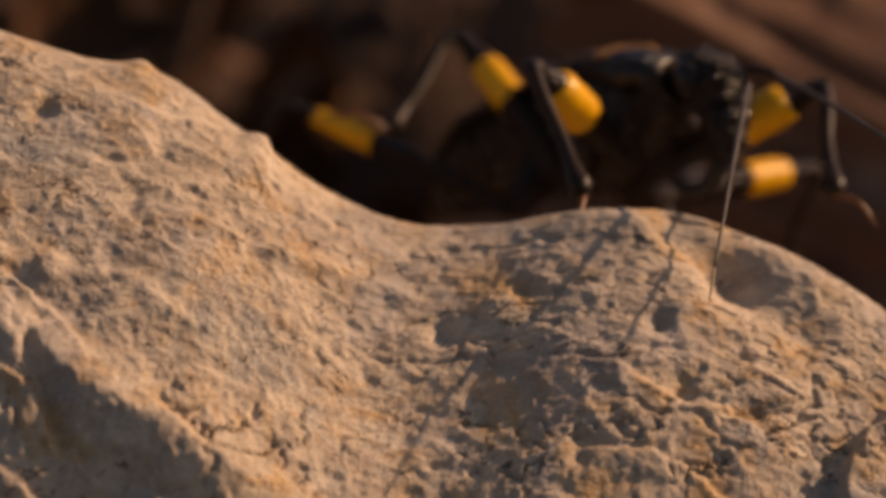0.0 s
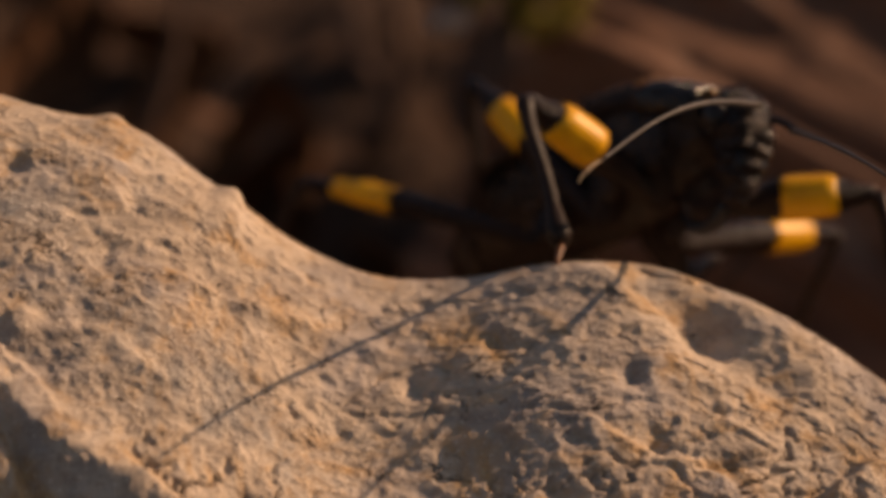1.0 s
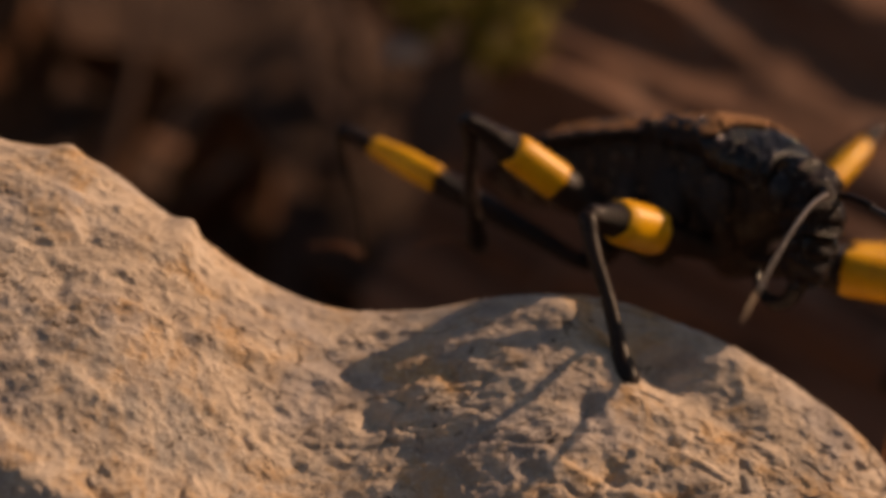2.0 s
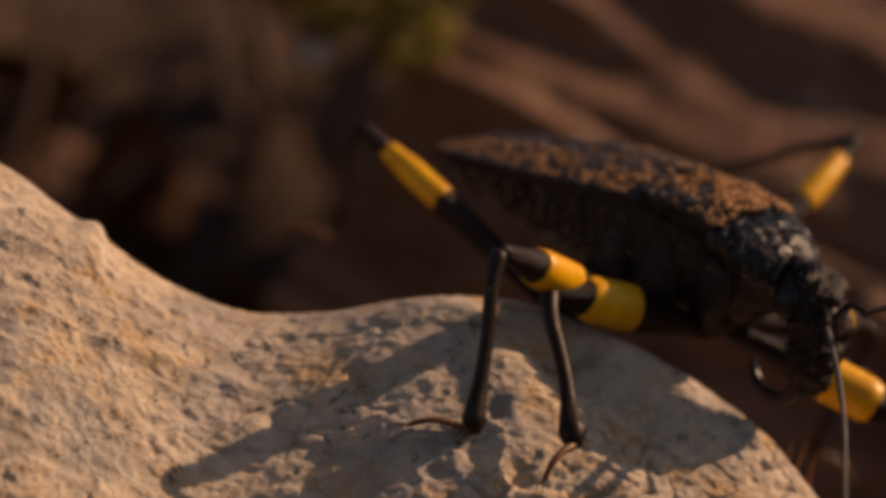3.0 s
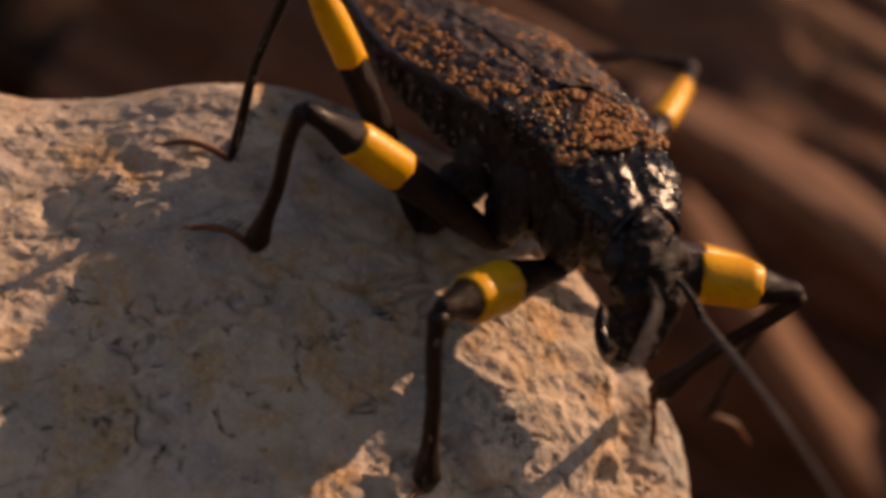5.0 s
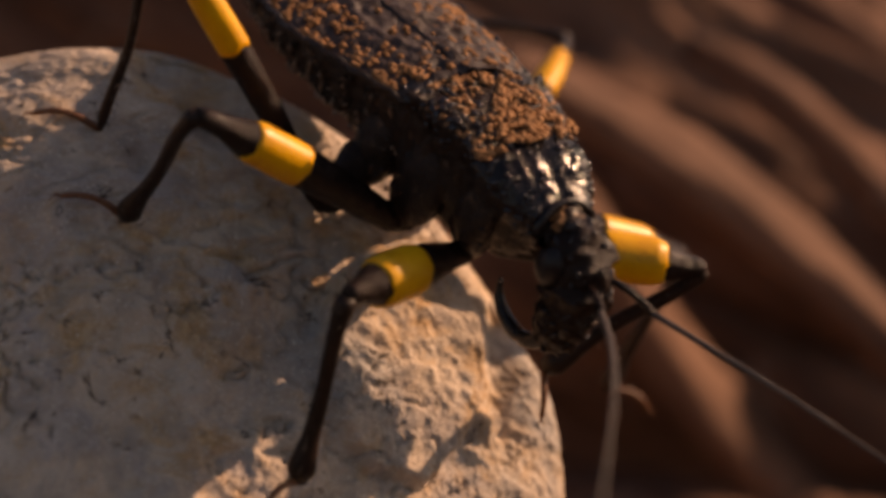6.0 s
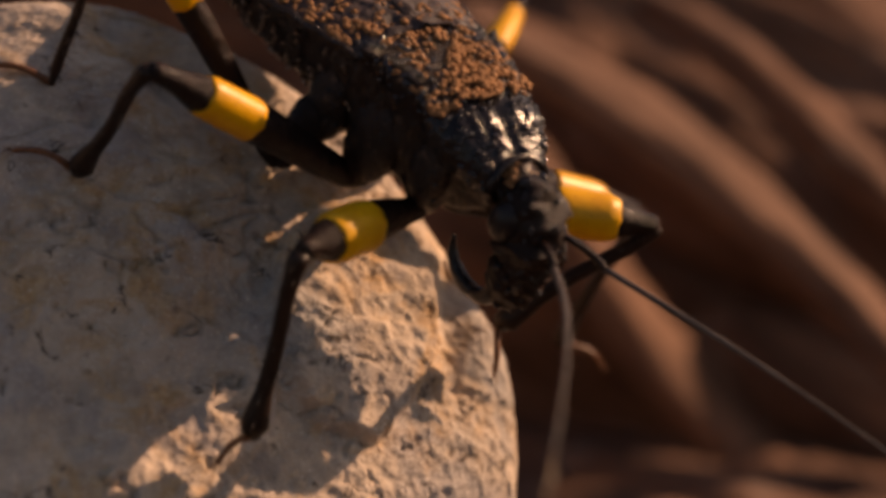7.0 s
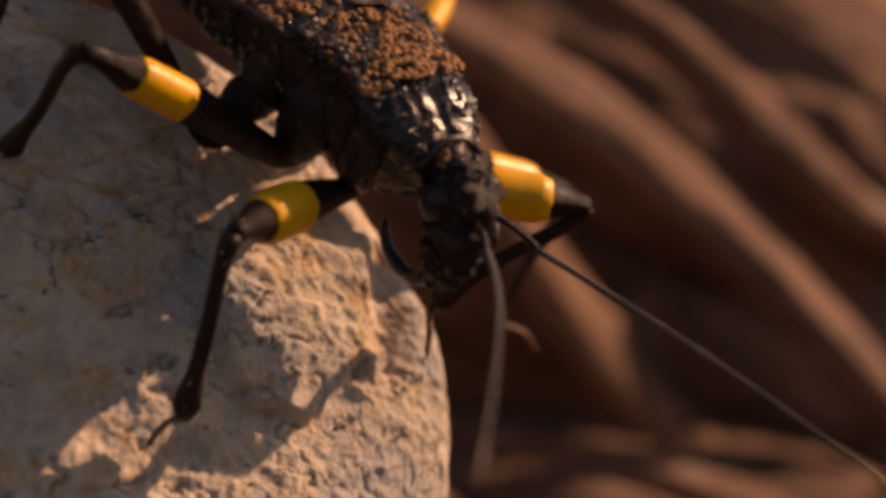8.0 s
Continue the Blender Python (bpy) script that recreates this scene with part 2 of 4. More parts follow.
# ---------------------------------------------------------------- rock
CREST = [(-76.3, 145.0, 19.8), (-76.4, 156.1, 48.3), (-64.2, 162.2, 68.6), (-46.5, 165.0, 76.2), (-32.3, 165.8, 73.6), (-27.0, 165.6, 71.9), (-20.1, 166.4, 70.1), (-15.9, 166.1, 67.0), (-13.2, 165.9, 65.0), (-7.7, 166.5, 61.3), (-1.8, 167.3, 59.2), (3.2, 167.3, 59.2), (10.7, 166.4, 60.4), (17.4, 166.4, 60.2), (22.8, 166.2, 58.4), (27.2, 165.0, 56.5), (32.5, 164.6, 53.1), (35.3, 163.4, 51.0), (38.6, 163.0, 47.3), (41.2, 161.6, 43.6), (43.4, 160.2, 40.2), (45.8, 158.7, 35.6), (46.4, 156.2, 30.9), (45.9, 153.7, 25.5), (43.7, 148.5, 14.5), (40.0, 143.1, 1.2)]      # the skyline edge of the rock, mm


def seg_dist(x, z, a, b):
    ax, az, bx, bz = *a, *b
    t = np.clip(((x - ax) * (bx - ax) + (z - az) * (bz - az)) / ((bx - ax) ** 2 + (bz - az) ** 2), 0, 1)
    return np.hypot(x - ax - t * (bx - ax), z - az - t * (bz - az))


def side_of(x, z, a, b):
    """Distance to the right of the line from a to b."""
    dx, dz = b[0] - a[0], b[1] - a[1]
    return ((x - a[0]) * dz - (z - a[1]) * dx) / math.hypot(dx, dz)


def build_rock():
    nt = 860
    crest = spline(CREST, nt)
    foot_front = np.array((-4.0, 112.0, -4.0))
    foot_back = np.array((-4.0, 232.0, -4.0))
    qf = np.linspace(0, 1, 430)[:, None] ** 1.35
    qb = np.linspace(1, 0, 70, endpoint=False)[:, None]
    hf, hb = qf**1.5, qb**2

    def sheet(h, foot, swell, pull):
        p = crest[None] + (foot - crest)[None] * h[..., None]
        p[..., 1] += swell * (np.sqrt(h) - h) * pull
        return p

    pull = np.interp(np.linspace(0, 1, nt), [0, 0.1, 0.35, 0.75, 0.9, 1], [0.7, 1, 1.2, 1, 0.6, 0.6])[None]
    front = sheet(hf, foot_front, -10.0, pull)
    back = sheet(hb, foot_back, 30.0, pull)
    pts = np.concatenate([back, front], 0)
    flat = pts.reshape(-1, 3)
    # outward normal of the smooth form
    du = np.gradient(pts, axis=1)
    dv = np.gradient(pts, axis=0)
    nrm = np.cross(du, dv)
    nrm /= np.linalg.norm(nrm, axis=2)[..., None] + 1e-9
    nrm = nrm.reshape(-1, 3)
    centre = np.array((-4.0, 170.0, 0.0))
    nrm *= np.sign(((flat - centre) * nrm).sum(1))[:, None]
    x, z = flat[:, 0], flat[:, 2]
    is_front = np.concatenate([np.zeros(back.shape[:2]), np.ones(front.shape[:2])], 0).ravel()
    hh = np.concatenate([np.repeat(hb, nt, 1), np.repeat(hf, nt, 1)], 0).ravel()
    edge = smooth(np.sqrt(hh), 0.0, 0.16)
    calm = 0.12 + 0.88 * edge
    d = np.zeros(len(flat))
    # broken layers and lumps
    lay = flat @ np.array(((0.83, 0.1, -0.25), (0.0, 0.9, 0.2), (0.55, 0.2, 0.95)))
    d += 0.6 * fbm(lay * np.array((0.05, 0.06, 0.10)), 4, 0.5, 1) * calm
    d += 0.22 * fbm(lay * np.array((0.13, 0.2, 0.36)), 4, 0.55, 11, True) * calm
    d += 0.14 * fbm(lay * np.array((0.5, 0.7, 1.2)), 4, 0.6, 21) * (0.3 + 0.7 * edge)
    d += 0.20 * (np.abs(fbm(flat * 0.55, 4, 0.6, 25)) - 0.2) * (0.3 + 0.7 * edge)
    crumb = fbm(flat * 1.0, 3, 0.6, 27)
    d += 0.11 * smooth(crumb, 0.05, 0.3) * (0.3 + 0.7 * edge)
    d += 0.08 * fbm(flat * 2.1, 3, 0.6, 31)
    pit = vnoise(lay * np.array((0.5, 0.6, 0.8)), 41)
    d -= 0.22 * smooth(pit, 0.6, 0.9) * is_front * edge
    pit = vnoise(flat * 1.3, 43)
    d -= 0.10 * smooth(pit, 0.6, 0.85) * is_front
    crack = np.abs(fbm(lay * np.array((0.10, 0.12, 0.26)), 3, 0.5, 51))
    d -= 0.4 * smooth(crack, 0.03, 0.0) * is_front * edge * smooth(vnoise(flat * 0.09, 53), -0.1, 0.4)
    seam = np.abs(fbm(flat * np.array((0.30, 0.30, 0.42)), 3, 0.55, 67))
    d -= 0.65 * smooth(seam, 0.045, 0.0) * smooth(vnoise(flat * 0.33, 69), -0.02, 0.22) * is_front * edge * smooth(z, 58.0, 46.0)
    flake = fbm(flat * np.array((0.35, 0.35, 0.55)), 3, 0.5, 55)
    d += (0.10 * smooth(flake, 0.0, 0.09) - 0.08 * smooth(np.abs(flake - 0.02), 0.03, 0.0)) * is_front * edge * smooth(x, 0.0, 12.0)
    # thin beds that break off in low steps down the slope
    bed = (0.46 * x + 0.89 * z) / 4.6 + 0.7 * fbm(flat * 0.06, 3, 0.5, 91) + 0.16 * fbm(flat * 0.3, 3, 0.5, 93)
    saw = bed - np.floor(bed)
    d += 0.55 * (saw - smooth(saw, 0.86, 1.0)) * smooth(vnoise(flat * 0.11, 95), -0.35, 0.3) * is_front * edge * smooth(x, 34.0, 16.0)
    bed = (0.46 * x + 0.89 * z) / 1.7 + 1.3 * fbm(flat * 0.12, 3, 0.5, 97)
    saw = bed - np.floor(bed)
    d += 0.11 * (saw - smooth(saw, 0.8, 1.0)) * smooth(vnoise(flat * 0.2, 99), 0.0, 0.4) * is_front * edge
    # the broken lower left face
    s = side_of(x, z, (-37.6, 59.4), (-2.9, 37.4)) + 0.6 * fbm(flat * 0.16, 2, 0.5, 57)
    near = smooth(x, 8.0, -6.0) * is_front
    d += near * (0.7 * np.exp(-((s / 1.8) ** 2)) - 0.36 * np.clip(s, 0, 22))
    for a, b, w, h in (((17.6, 59.0), (21.2, 56.3), 1.7, -1.3), ((21.2, 56.3), (26.3, 52.3), 2.0, -1.4), ((42.0, 41.0), (41.3, 35.2), 1.5, -1.3),
                       ((9.0, 46.2), (13.2, 45.4), 0.35, -0.5), ((-27.5, 53.1), (-24.6, 47.8), 0.5, -0.9), ((-12.0, 58.0), (-3.0, 54.5), 0.7, 0.6)):
        d += h * np.exp(-((seg_dist(x, z, a, b) / w) ** 2)) * is_front
    # raised lip on the right
    e = ((x - 33.0) / 6.4) ** 2 + ((z - 39.6) / 7.6) ** 2 + 0.18 * fbm(flat * 0.35, 3, 0.5, 58)
    d += 1.5 * smooth(e, 1.08, 0.86) * is_front
    for px, pz, w, h in ((5.7, 55.2, 0.6, -0.6), (15.3, 53.3, 0.9, -0.9), (16.5, 48.4, 0.8, -0.7), (-19.9, 66.0, 1.3, -0.6), (-28.4, 68.3, 0.9, -0.6), (-5.6, 49.1, 2.2, -0.8),
                         (-0.2, 52.2, 0.9, -0.7), (21.7, 47.2, 0.5, -0.5), (-21.5, 62.0, 0.9, -0.5), (9.3, 45.2, 0.8, -0.7), (-13.4, 65.5, 1.0, 0.9), (-22.2, 71.0, 1.2, 0.6),
                         (3.8, 53.6, 1.6, 0.6), (-26.6, 57.4, 1.2, 0.9), (39.5, 34.6, 0.8, 0.9)):
        d += h * np.exp(-(((x - px) ** 2 + (z - pz) ** 2) / w**2)) * is_front

    flat = flat + nrm * d[:, None]
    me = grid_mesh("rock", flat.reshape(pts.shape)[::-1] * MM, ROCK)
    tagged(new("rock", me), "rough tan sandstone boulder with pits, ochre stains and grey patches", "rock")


# ---------------------------------------------------------------- behind the rock
def build_log():
    """A rotten fallen log, its long bark ribs running down towards the right."""
    a, b = np.array((0.016, 0.322, 0.060)), np.array((0.160, 0.285, -0.020))
    axis = b - a
    length = np.linalg.norm(axis)
    e0 = axis / length
    e1 = np.cross(e0, (0, 0, 1.0))
    e1 /= np.linalg.norm(e1)
    e2 = np.cross(e1, e0)
    root = new("fallen_log")
    root.matrix_world = Matrix(((e0[0], e1[0], e2[0], a[0]), (e0[1], e1[1], e2[1], a[1]), (e0[2], e1[2], e2[2], a[2]), (0, 0, 0, 1)))
    tagged(root, "rotten brown log with coarse ribbed bark lying on the bank", "log")
    n, m = 240, 200
    u = np.linspace(0, length, n)[:, None] + np.zeros((1, m))
    th = np.linspace(0, 2 * np.pi, m, endpoint=False)[None] + np.zeros((n, 1))
    q = np.stack([u * 9, np.cos(th) * 3.2, np.sin(th) * 3.2], -1).reshape(-1, 3)
    q2 = np.stack([u * 22, np.cos(th) * 8, np.sin(th) * 8], -1).reshape(-1, 3)
    r = 0.046 + 0.007 * fbm(q, 3, 0.5, 61, True) + 0.0035 * fbm(q2, 4, 0.55, 65, True)
    r = r.reshape(n, m) * (1 + 0.12 * np.sin(u * 14))
    pts = np.stack([u, r * np.cos(th), r * np.sin(th)], -1)
    cap0, cap1 = pts[:1].copy(), pts[-1:].copy()
    cap0[..., 1:], cap1[..., 1:] = 0, 0
    part("trunk", grid_mesh("trunk", np.concatenate([cap0, pts, cap1], 0), BARK, True), root)
    rng = random.Random(4)
    for k in range(56):
        lower = k >= 26           # wider strips towards the low end; paler reddish colour paints its warm light
        th0 = rng.uniform(-2.9, 0.6)
        s0 = rng.uniform(0.42, 0.8) * length if lower else rng.uniform(0.0, length * 0.75)
        ln = rng.uniform(0.05, 0.13)
        s = np.linspace(s0, min(s0 + ln, length), 14)
        w = rng.uniform(0.004, 0.009) if lower else rng.uniform(0.0022, 0.0055)
        tw = th0 + 0.1 * np.sin(s * 40 + k)
        path = np.stack([s, 0.0495 * np.cos(tw), 0.0495 * np.sin(tw)], -1)
        rad = w * np.sin(np.linspace(0.15, 3.0, 14)) ** 0.6
        part("wood_strip" if lower else "bark_strip", tube("bark_strip", path, rad, BARK_PALE if lower else BARK, 8, 0.35), root)


def build_splinters():
    """Weathered slabs of wood that lie side by side on the soil."""
    rng = random.Random(12)
    for k in range(26):
        x0 = 0.040 + 0.0072 * k + rng.uniform(-0.004, 0.004)
        y0, ln = rng.uniform(0.238, 0.29), rng.uniform(0.07, 0.14)
        w, th = rng.uniform(0.006, 0.015), rng.uniform(0.003, 0.006)
        n, m = 40, 14
        s = np.linspace(0, 1, n)[:, None]
        a = np.linspace(0, 2 * np.pi, m, endpoint=False)[None]
        prof = np.sin(np.pi * np.clip(s * 0.9 + 0.05, 0, 1)) ** 0.4
        q = np.stack([s * 3 + 0 * a, np.cos(a) * 1.5 + 0 * s + k, np.sin(a) * 1.5 + 0 * s], -1).reshape(-1, 3)
        r = 1 + 0.35 * fbm(q * np.array((1, 1.6, 1.6)), 4, 0.6, 81).reshape(n, m)
        pts = np.stack([(s - 0.5) * ln + 0 * a, w * prof * r * np.cos(a), th * prof * r * np.sin(a) + 0.004 * np.sin(3 * s + k)], -1)
        ob = new("wood_splinter", grid_mesh("wood_splinter", np.concatenate([pts[:1] * np.array((1, 0, 0)), pts, pts[-1:] * np.array((1, 0, 0))], 0), BARK_PALE if k % 3 == 0 else BARK, True))
        z = float(ground_height(np.array([x0]), np.array([y0]))[0])
        ob.matrix_world = pose(x0, y0, z + 0.004 + 0.002 * (k % 3), rng.uniform(-12, 12), rng.uniform(-3, 3), -68 + rng.uniform(-6, 6))
        tagged(ob, "weathered pinkish-brown slab of dead wood on soil", "wood", "dead wood beside the log")


def build_slabs():
    """Broad slabs of reddish bark that lean on the front of the log."""
    for k, (at, ln, w, way) in enumerate((((0.0926, 0.231, 0.031), 0.078, 0.0050, (0.81, -0.1, -0.58)), ((0.105, 0.238, 0.041), 0.050, 0.0036, (0.88, -0.1, -0.45)), ((0.092, 0.2405, 0.015), 0.07, 0.0045, (0.66, -0.17, -0.73)))):
        n, m = 70, 22
        s = np.linspace(0, 1, n)[:, None]
        a = np.linspace(0, 2 * np.pi, m, endpoint=False)[None]
        prof = np.sin(np.pi * np.clip(s * 0.94 + 0.03, 0, 1)) ** 0.3
        q = np.stack([s * 3 + 0 * a, np.cos(a) * 2.2 + 0 * s + 5 * k, np.sin(a) * 1.5 + 0 * s], -1).reshape(-1, 3)
        r = 1 + 0.4 * fbm(q * np.array((1.2, 1.8, 1.6)), 4, 0.6, 83).reshape(n, m)
        pts = np.stack([(s - 0.5) * ln + 0 * a, w * prof * r * np.cos(a) + 0.0035 * np.sin(3.3 * s + 1.7 * k), 0.003 * prof * r * np.sin(a) + 0.002 * np.sin(4 * s + k)], -1)
        ob = new("loose_bark", grid_mesh("loose_bark", np.concatenate([pts[:1] * np.array((1, 0, 0)), pts, pts[-1:] * np.array((1, 0, 0))], 0), BARK if k == 1 else BARK_PALE, True))
        x = Vector(way).normalized()
        y = Vector((0.35, -0.6, 0.7)).cross(x).normalized()
        z = x.cross(y)
        ob.matrix_world = Matrix(((x[0], y[0], z[0], at[0]), (x[1], y[1], z[1], at[1]), (x[2], y[2], z[2], at[2]), (0, 0, 0, 1)))
        tagged(ob, "broad reddish-brown slab of loose bark leaning on the log", "bark", "loose bark on the log")


def build_moss():
    """A cushion of small yellow-green shoots on the upper end of the log."""
    rng = random.Random(8)
    verts, faces = [], []
    for cx, cy, cz, rad, cnt in ((0.008, 0.264, 0.088, 0.0060, 260), (0.0155, 0.266, 0.083, 0.0052, 220), (0.003, 0.266, 0.092, 0.005, 140), (0.021, 0.268, 0.092, 0.0050, 160), (0.012, 0.270, 0.096, 0.0055, 160)):
        for k in range(cnt):
            v = Vector((rng.gauss(0, 1), rng.gauss(0, 1), rng.gauss(0, 1))).normalized()
            base = Vector((cx, cy, cz)) + v * rad * rng.uniform(0.2, 0.8)
            side = v.cross(Vector((rng.random(), rng.random(), rng.random()))).normalized()
            ln, w = rng.uniform(0.0015, 0.0034), rng.uniform(0.0004, 0.0008)
            i = len(verts)
            mid = base + v * ln * 0.5
            up = v.cross(side) * w * 0.4
            verts += [base, mid + side * w + up, base + v * ln, mid - side * w + up, mid - up]
            faces += [(i, i + 1, i + 4), (i + 1, i + 2, i + 4), (i + 2, i + 3, i + 4), (i + 3, i, i + 4), (i, i + 3, i + 1), (i + 1, i + 3, i + 2)]
    tagged(new("moss", mesh_from("moss", verts, faces, MOSS)), "yellow-green moss cushion on the log and the bank", "moss", kind="stuff")


def leaf_mesh(k):
    rng = random.Random(k)
    L, W = rng.uniform(0.018, 0.030), rng.uniform(0.005, 0.009)
    n, m = 14, 9
    s, c = np.linspace(0, 1, n)[:, None], np.linspace(-1, 1, m)[None]
    half = W * np.sin(np.pi * s**0.8) ** 0.8 + 0.0004
    x = L * s + 0 * c
    y = half * c
    z = 0.35 * W * np.abs(c) ** 1.5 * np.sin(3 * s + k) + 0.2 * L * np.sin(2.2 * s + rng.uniform(0, 2)) - 0.0008 * (np.abs(c) < 0.1)
    top = np.stack([x, y, z], -1)
    bot = top[:, ::-1] - np.array((0, 0, 0.00035))
    return grid_mesh("dead_leaf", np.concatenate([top, bot], 1), LEAF, True)


def build_litter():
    rng = random.Random(21)
    meshes = [leaf_mesh(k) for k in range(6)]
    spots = [(-0.105 + 0.011 * k + rng.uniform(-0.006, 0.006), rng.uniform(0.33, 0.41)) for k in range(12)] + [(-0.10 + 0.009 * k, rng.uniform(0.29, 0.37)) for k in range(14)]
    spots += [(0.02, 0.235), (0.045, 0.215), (0.075, 0.20), (0.06, 0.17), (0.095, 0.175), (0.105, 0.14), (0.035, 0.25)]
    for k, (x, y) in enumerate(spots):
        ob = new("dead_leaf", meshes[k % 6])
        z = float(ground_height(np.array([x]), np.array([y]))[0])
        tilt = rng.uniform(45, 85) if x < 0.03 else rng.uniform(-15, 25)
        ob.matrix_world = pose(x, y, z + 0.003, rng.uniform(-25, 25), -tilt, rng.uniform(0, 360) if x > 0 else rng.uniform(200, 340))
        tagged(ob, "curled reddish-brown dead leaf on the soil", "leaf", "leaf litter behind the rock")
    for k in range(16):
        x, y = (rng.uniform(-0.11, 0.01), rng.uniform(0.30, 0.40)) if k < 8 else (rng.uniform(0.05, 0.15), rng.uniform(0.13, 0.23))
        z = float(ground_height(np.array([x]), np.array([y]))[0])
        ln = rng.uniform(0.04, 0.09)
        th, el = (rng.uniform(0.8, 2.3), rng.uniform(0.3, 1.1)) if k < 8 else (rng.uniform(-0.9, -0.2), 0.1)
        way = np.array((math.cos(th) * math.cos(el), math.sin(th) * math.cos(el) * 0.5, math.sin(el)))
        s = np.linspace(0, 1, 9)
        path = np.array((0, 0, 0.002)) + s[:, None] * ln * way + 0.004 * np.stack([np.sin(s * 5 + k), np.cos(s * 4 + k) - math.cos(k), np.sin(s * 3) * 0.4], -1)
        ob = new("twig", tube("twig", path, (0.0016 - 0.0009 * s) * rng.uniform(0.8, 1.4), TWIG, 8, 0.25))
        ob.location = (x, y, z)
        tagged(ob, "thin dry brown twig on the soil", "twig", "twigs in the litter")


def build_blades():
    """Short dry blades that stand up behind the edge of the rock."""
    for k, (a, b, c) in enumerate((((39.2, 172.0, 43.4), (39.6, 170.0, 46.4), (40.5, 168.0, 50.3)), ((38.6, 172.0, 43.4), (38.9, 170.0, 46.4), (38.9, 168.0, 49.8)), ((40.9, 172.0, 43.4), (40.7, 170.0, 46.0), (40.8, 168.0, 48.5)))):
        low = np.array(a) + (np.array(a) - np.array(b)) * 2.2
        low[2] = 1000 * float(ground_height(np.array([low[0] * MM]), np.array([low[1] * MM]))[0]) - 0.5
        p = spline((low, a, b, c), 40)
        s = np.linspace(0, 1, 40)[:, None]
        w = 0.42 * (1 - s) ** 0.6 + 0.02
        across = np.array((0.9, 0.3, 0.1))
        rows = [p - across * w, p + np.array((0, -0.12, 0.05)), p + across * w, p + np.array((0, 0.1, 0))]
        ob = new("grass_blade", grid_mesh("grass_blade", np.stack(rows, 1) * MM, STRAW, True))
        tagged(ob, "short dry orange-brown grass blade behind the rock", "grass", "dry grass behind the rock")


def pebble(x, y, z, r, k):
    bm = bmesh.new()
    bmesh.ops.create_icosphere(bm, subdivisions=3, radius=r)
    for v in bm.verts:
        n = noise.fractal(v.co / r * 1.1 + Vector((k, 0, 0)), 0.8, 2.0, 3)
        v.co *= 1 + 0.25 * n
        v.co.z *= 0.75
    me = bpy.data.meshes.new("pebble")
    bm.to_mesh(me)
    bm.free()
    me.materials.append(PEBBLE)
    me.polygons.foreach_set("use_smooth", [True] * len(me.polygons))
    ob = new("pebble", me)
    ob.location = (x, y, z)
    tagged(ob, "small pale rounded pebble in the litter", "pebble", "pebbles")


# ---------------------------------------------------------------- the bug (mm in its own space: x ahead, y to its left, z up)
LEG = {"front": ((10.13, 0.85, -5.33), 15.62, 13.72), "middle": ((5.29, 3.24, -6.33), 20.28, 13.04), "hind": ((1.18, 7.26, -7.16), 24.08, 18.43)}      # hip, thigh and shin length
THICK = {"front": (1.0, 1.85, 0.80, 0.54, 1.02), "middle": (1.15, 1.55, 0.72, 0.5, 0.92), "hind": (0.8, 1.15, 0.62, 0.34, 0.42)}
BAND = {"front": (0.515, 0.80), "middle": (0.55, 0.78), "hind": (0.60, 0.87)}
NECK = Vector((14.3, 0.0, 1.5))


def femur_radius(s, kind):
    r0, r1, r2 = THICK[kind][:3]
    return np.interp(s, [0, 0.05, 0.2, 0.55, 0.75, 0.9, 0.97, 1.0], [r0 * 0.5, r0 * 0.8, r0, r1 * 0.95, r1 * 0.92, r2 * 1.12, r2, r2 * 0.7])


def bristles(name, path, radii, material, cnt, ln, seed, parent):
    """Short stiff hairs standing on a limb."""
    rng = random.Random(seed)
    verts, faces = [], []
    for k in range(cnt):
        j = rng.randrange(1, len(path) - 1)
        a = rng.uniform(0, 6.283)
        out = Vector((0.35, math.cos(a), math.sin(a))).normalized()
        p = Vector(path[j]) + out * radii[j] * 0.95
        side = out.cross(Vector((1, 0.2, 0.1))).normalized() * 0.00003
        i = len(verts)
        tip = p + out * ln * rng.uniform(0.5, 1.2)
        s2 = out.cross(side).normalized() * 0.00003
        verts += [p + side, p - side, p + s2, tip]
        faces += [(i, i + 1, i + 3), (i + 1, i + 2, i + 3), (i + 2, i, i + 3)]
    return tagged(part(name, mesh_from(name, verts, faces, material, False), parent), kind="stuff")


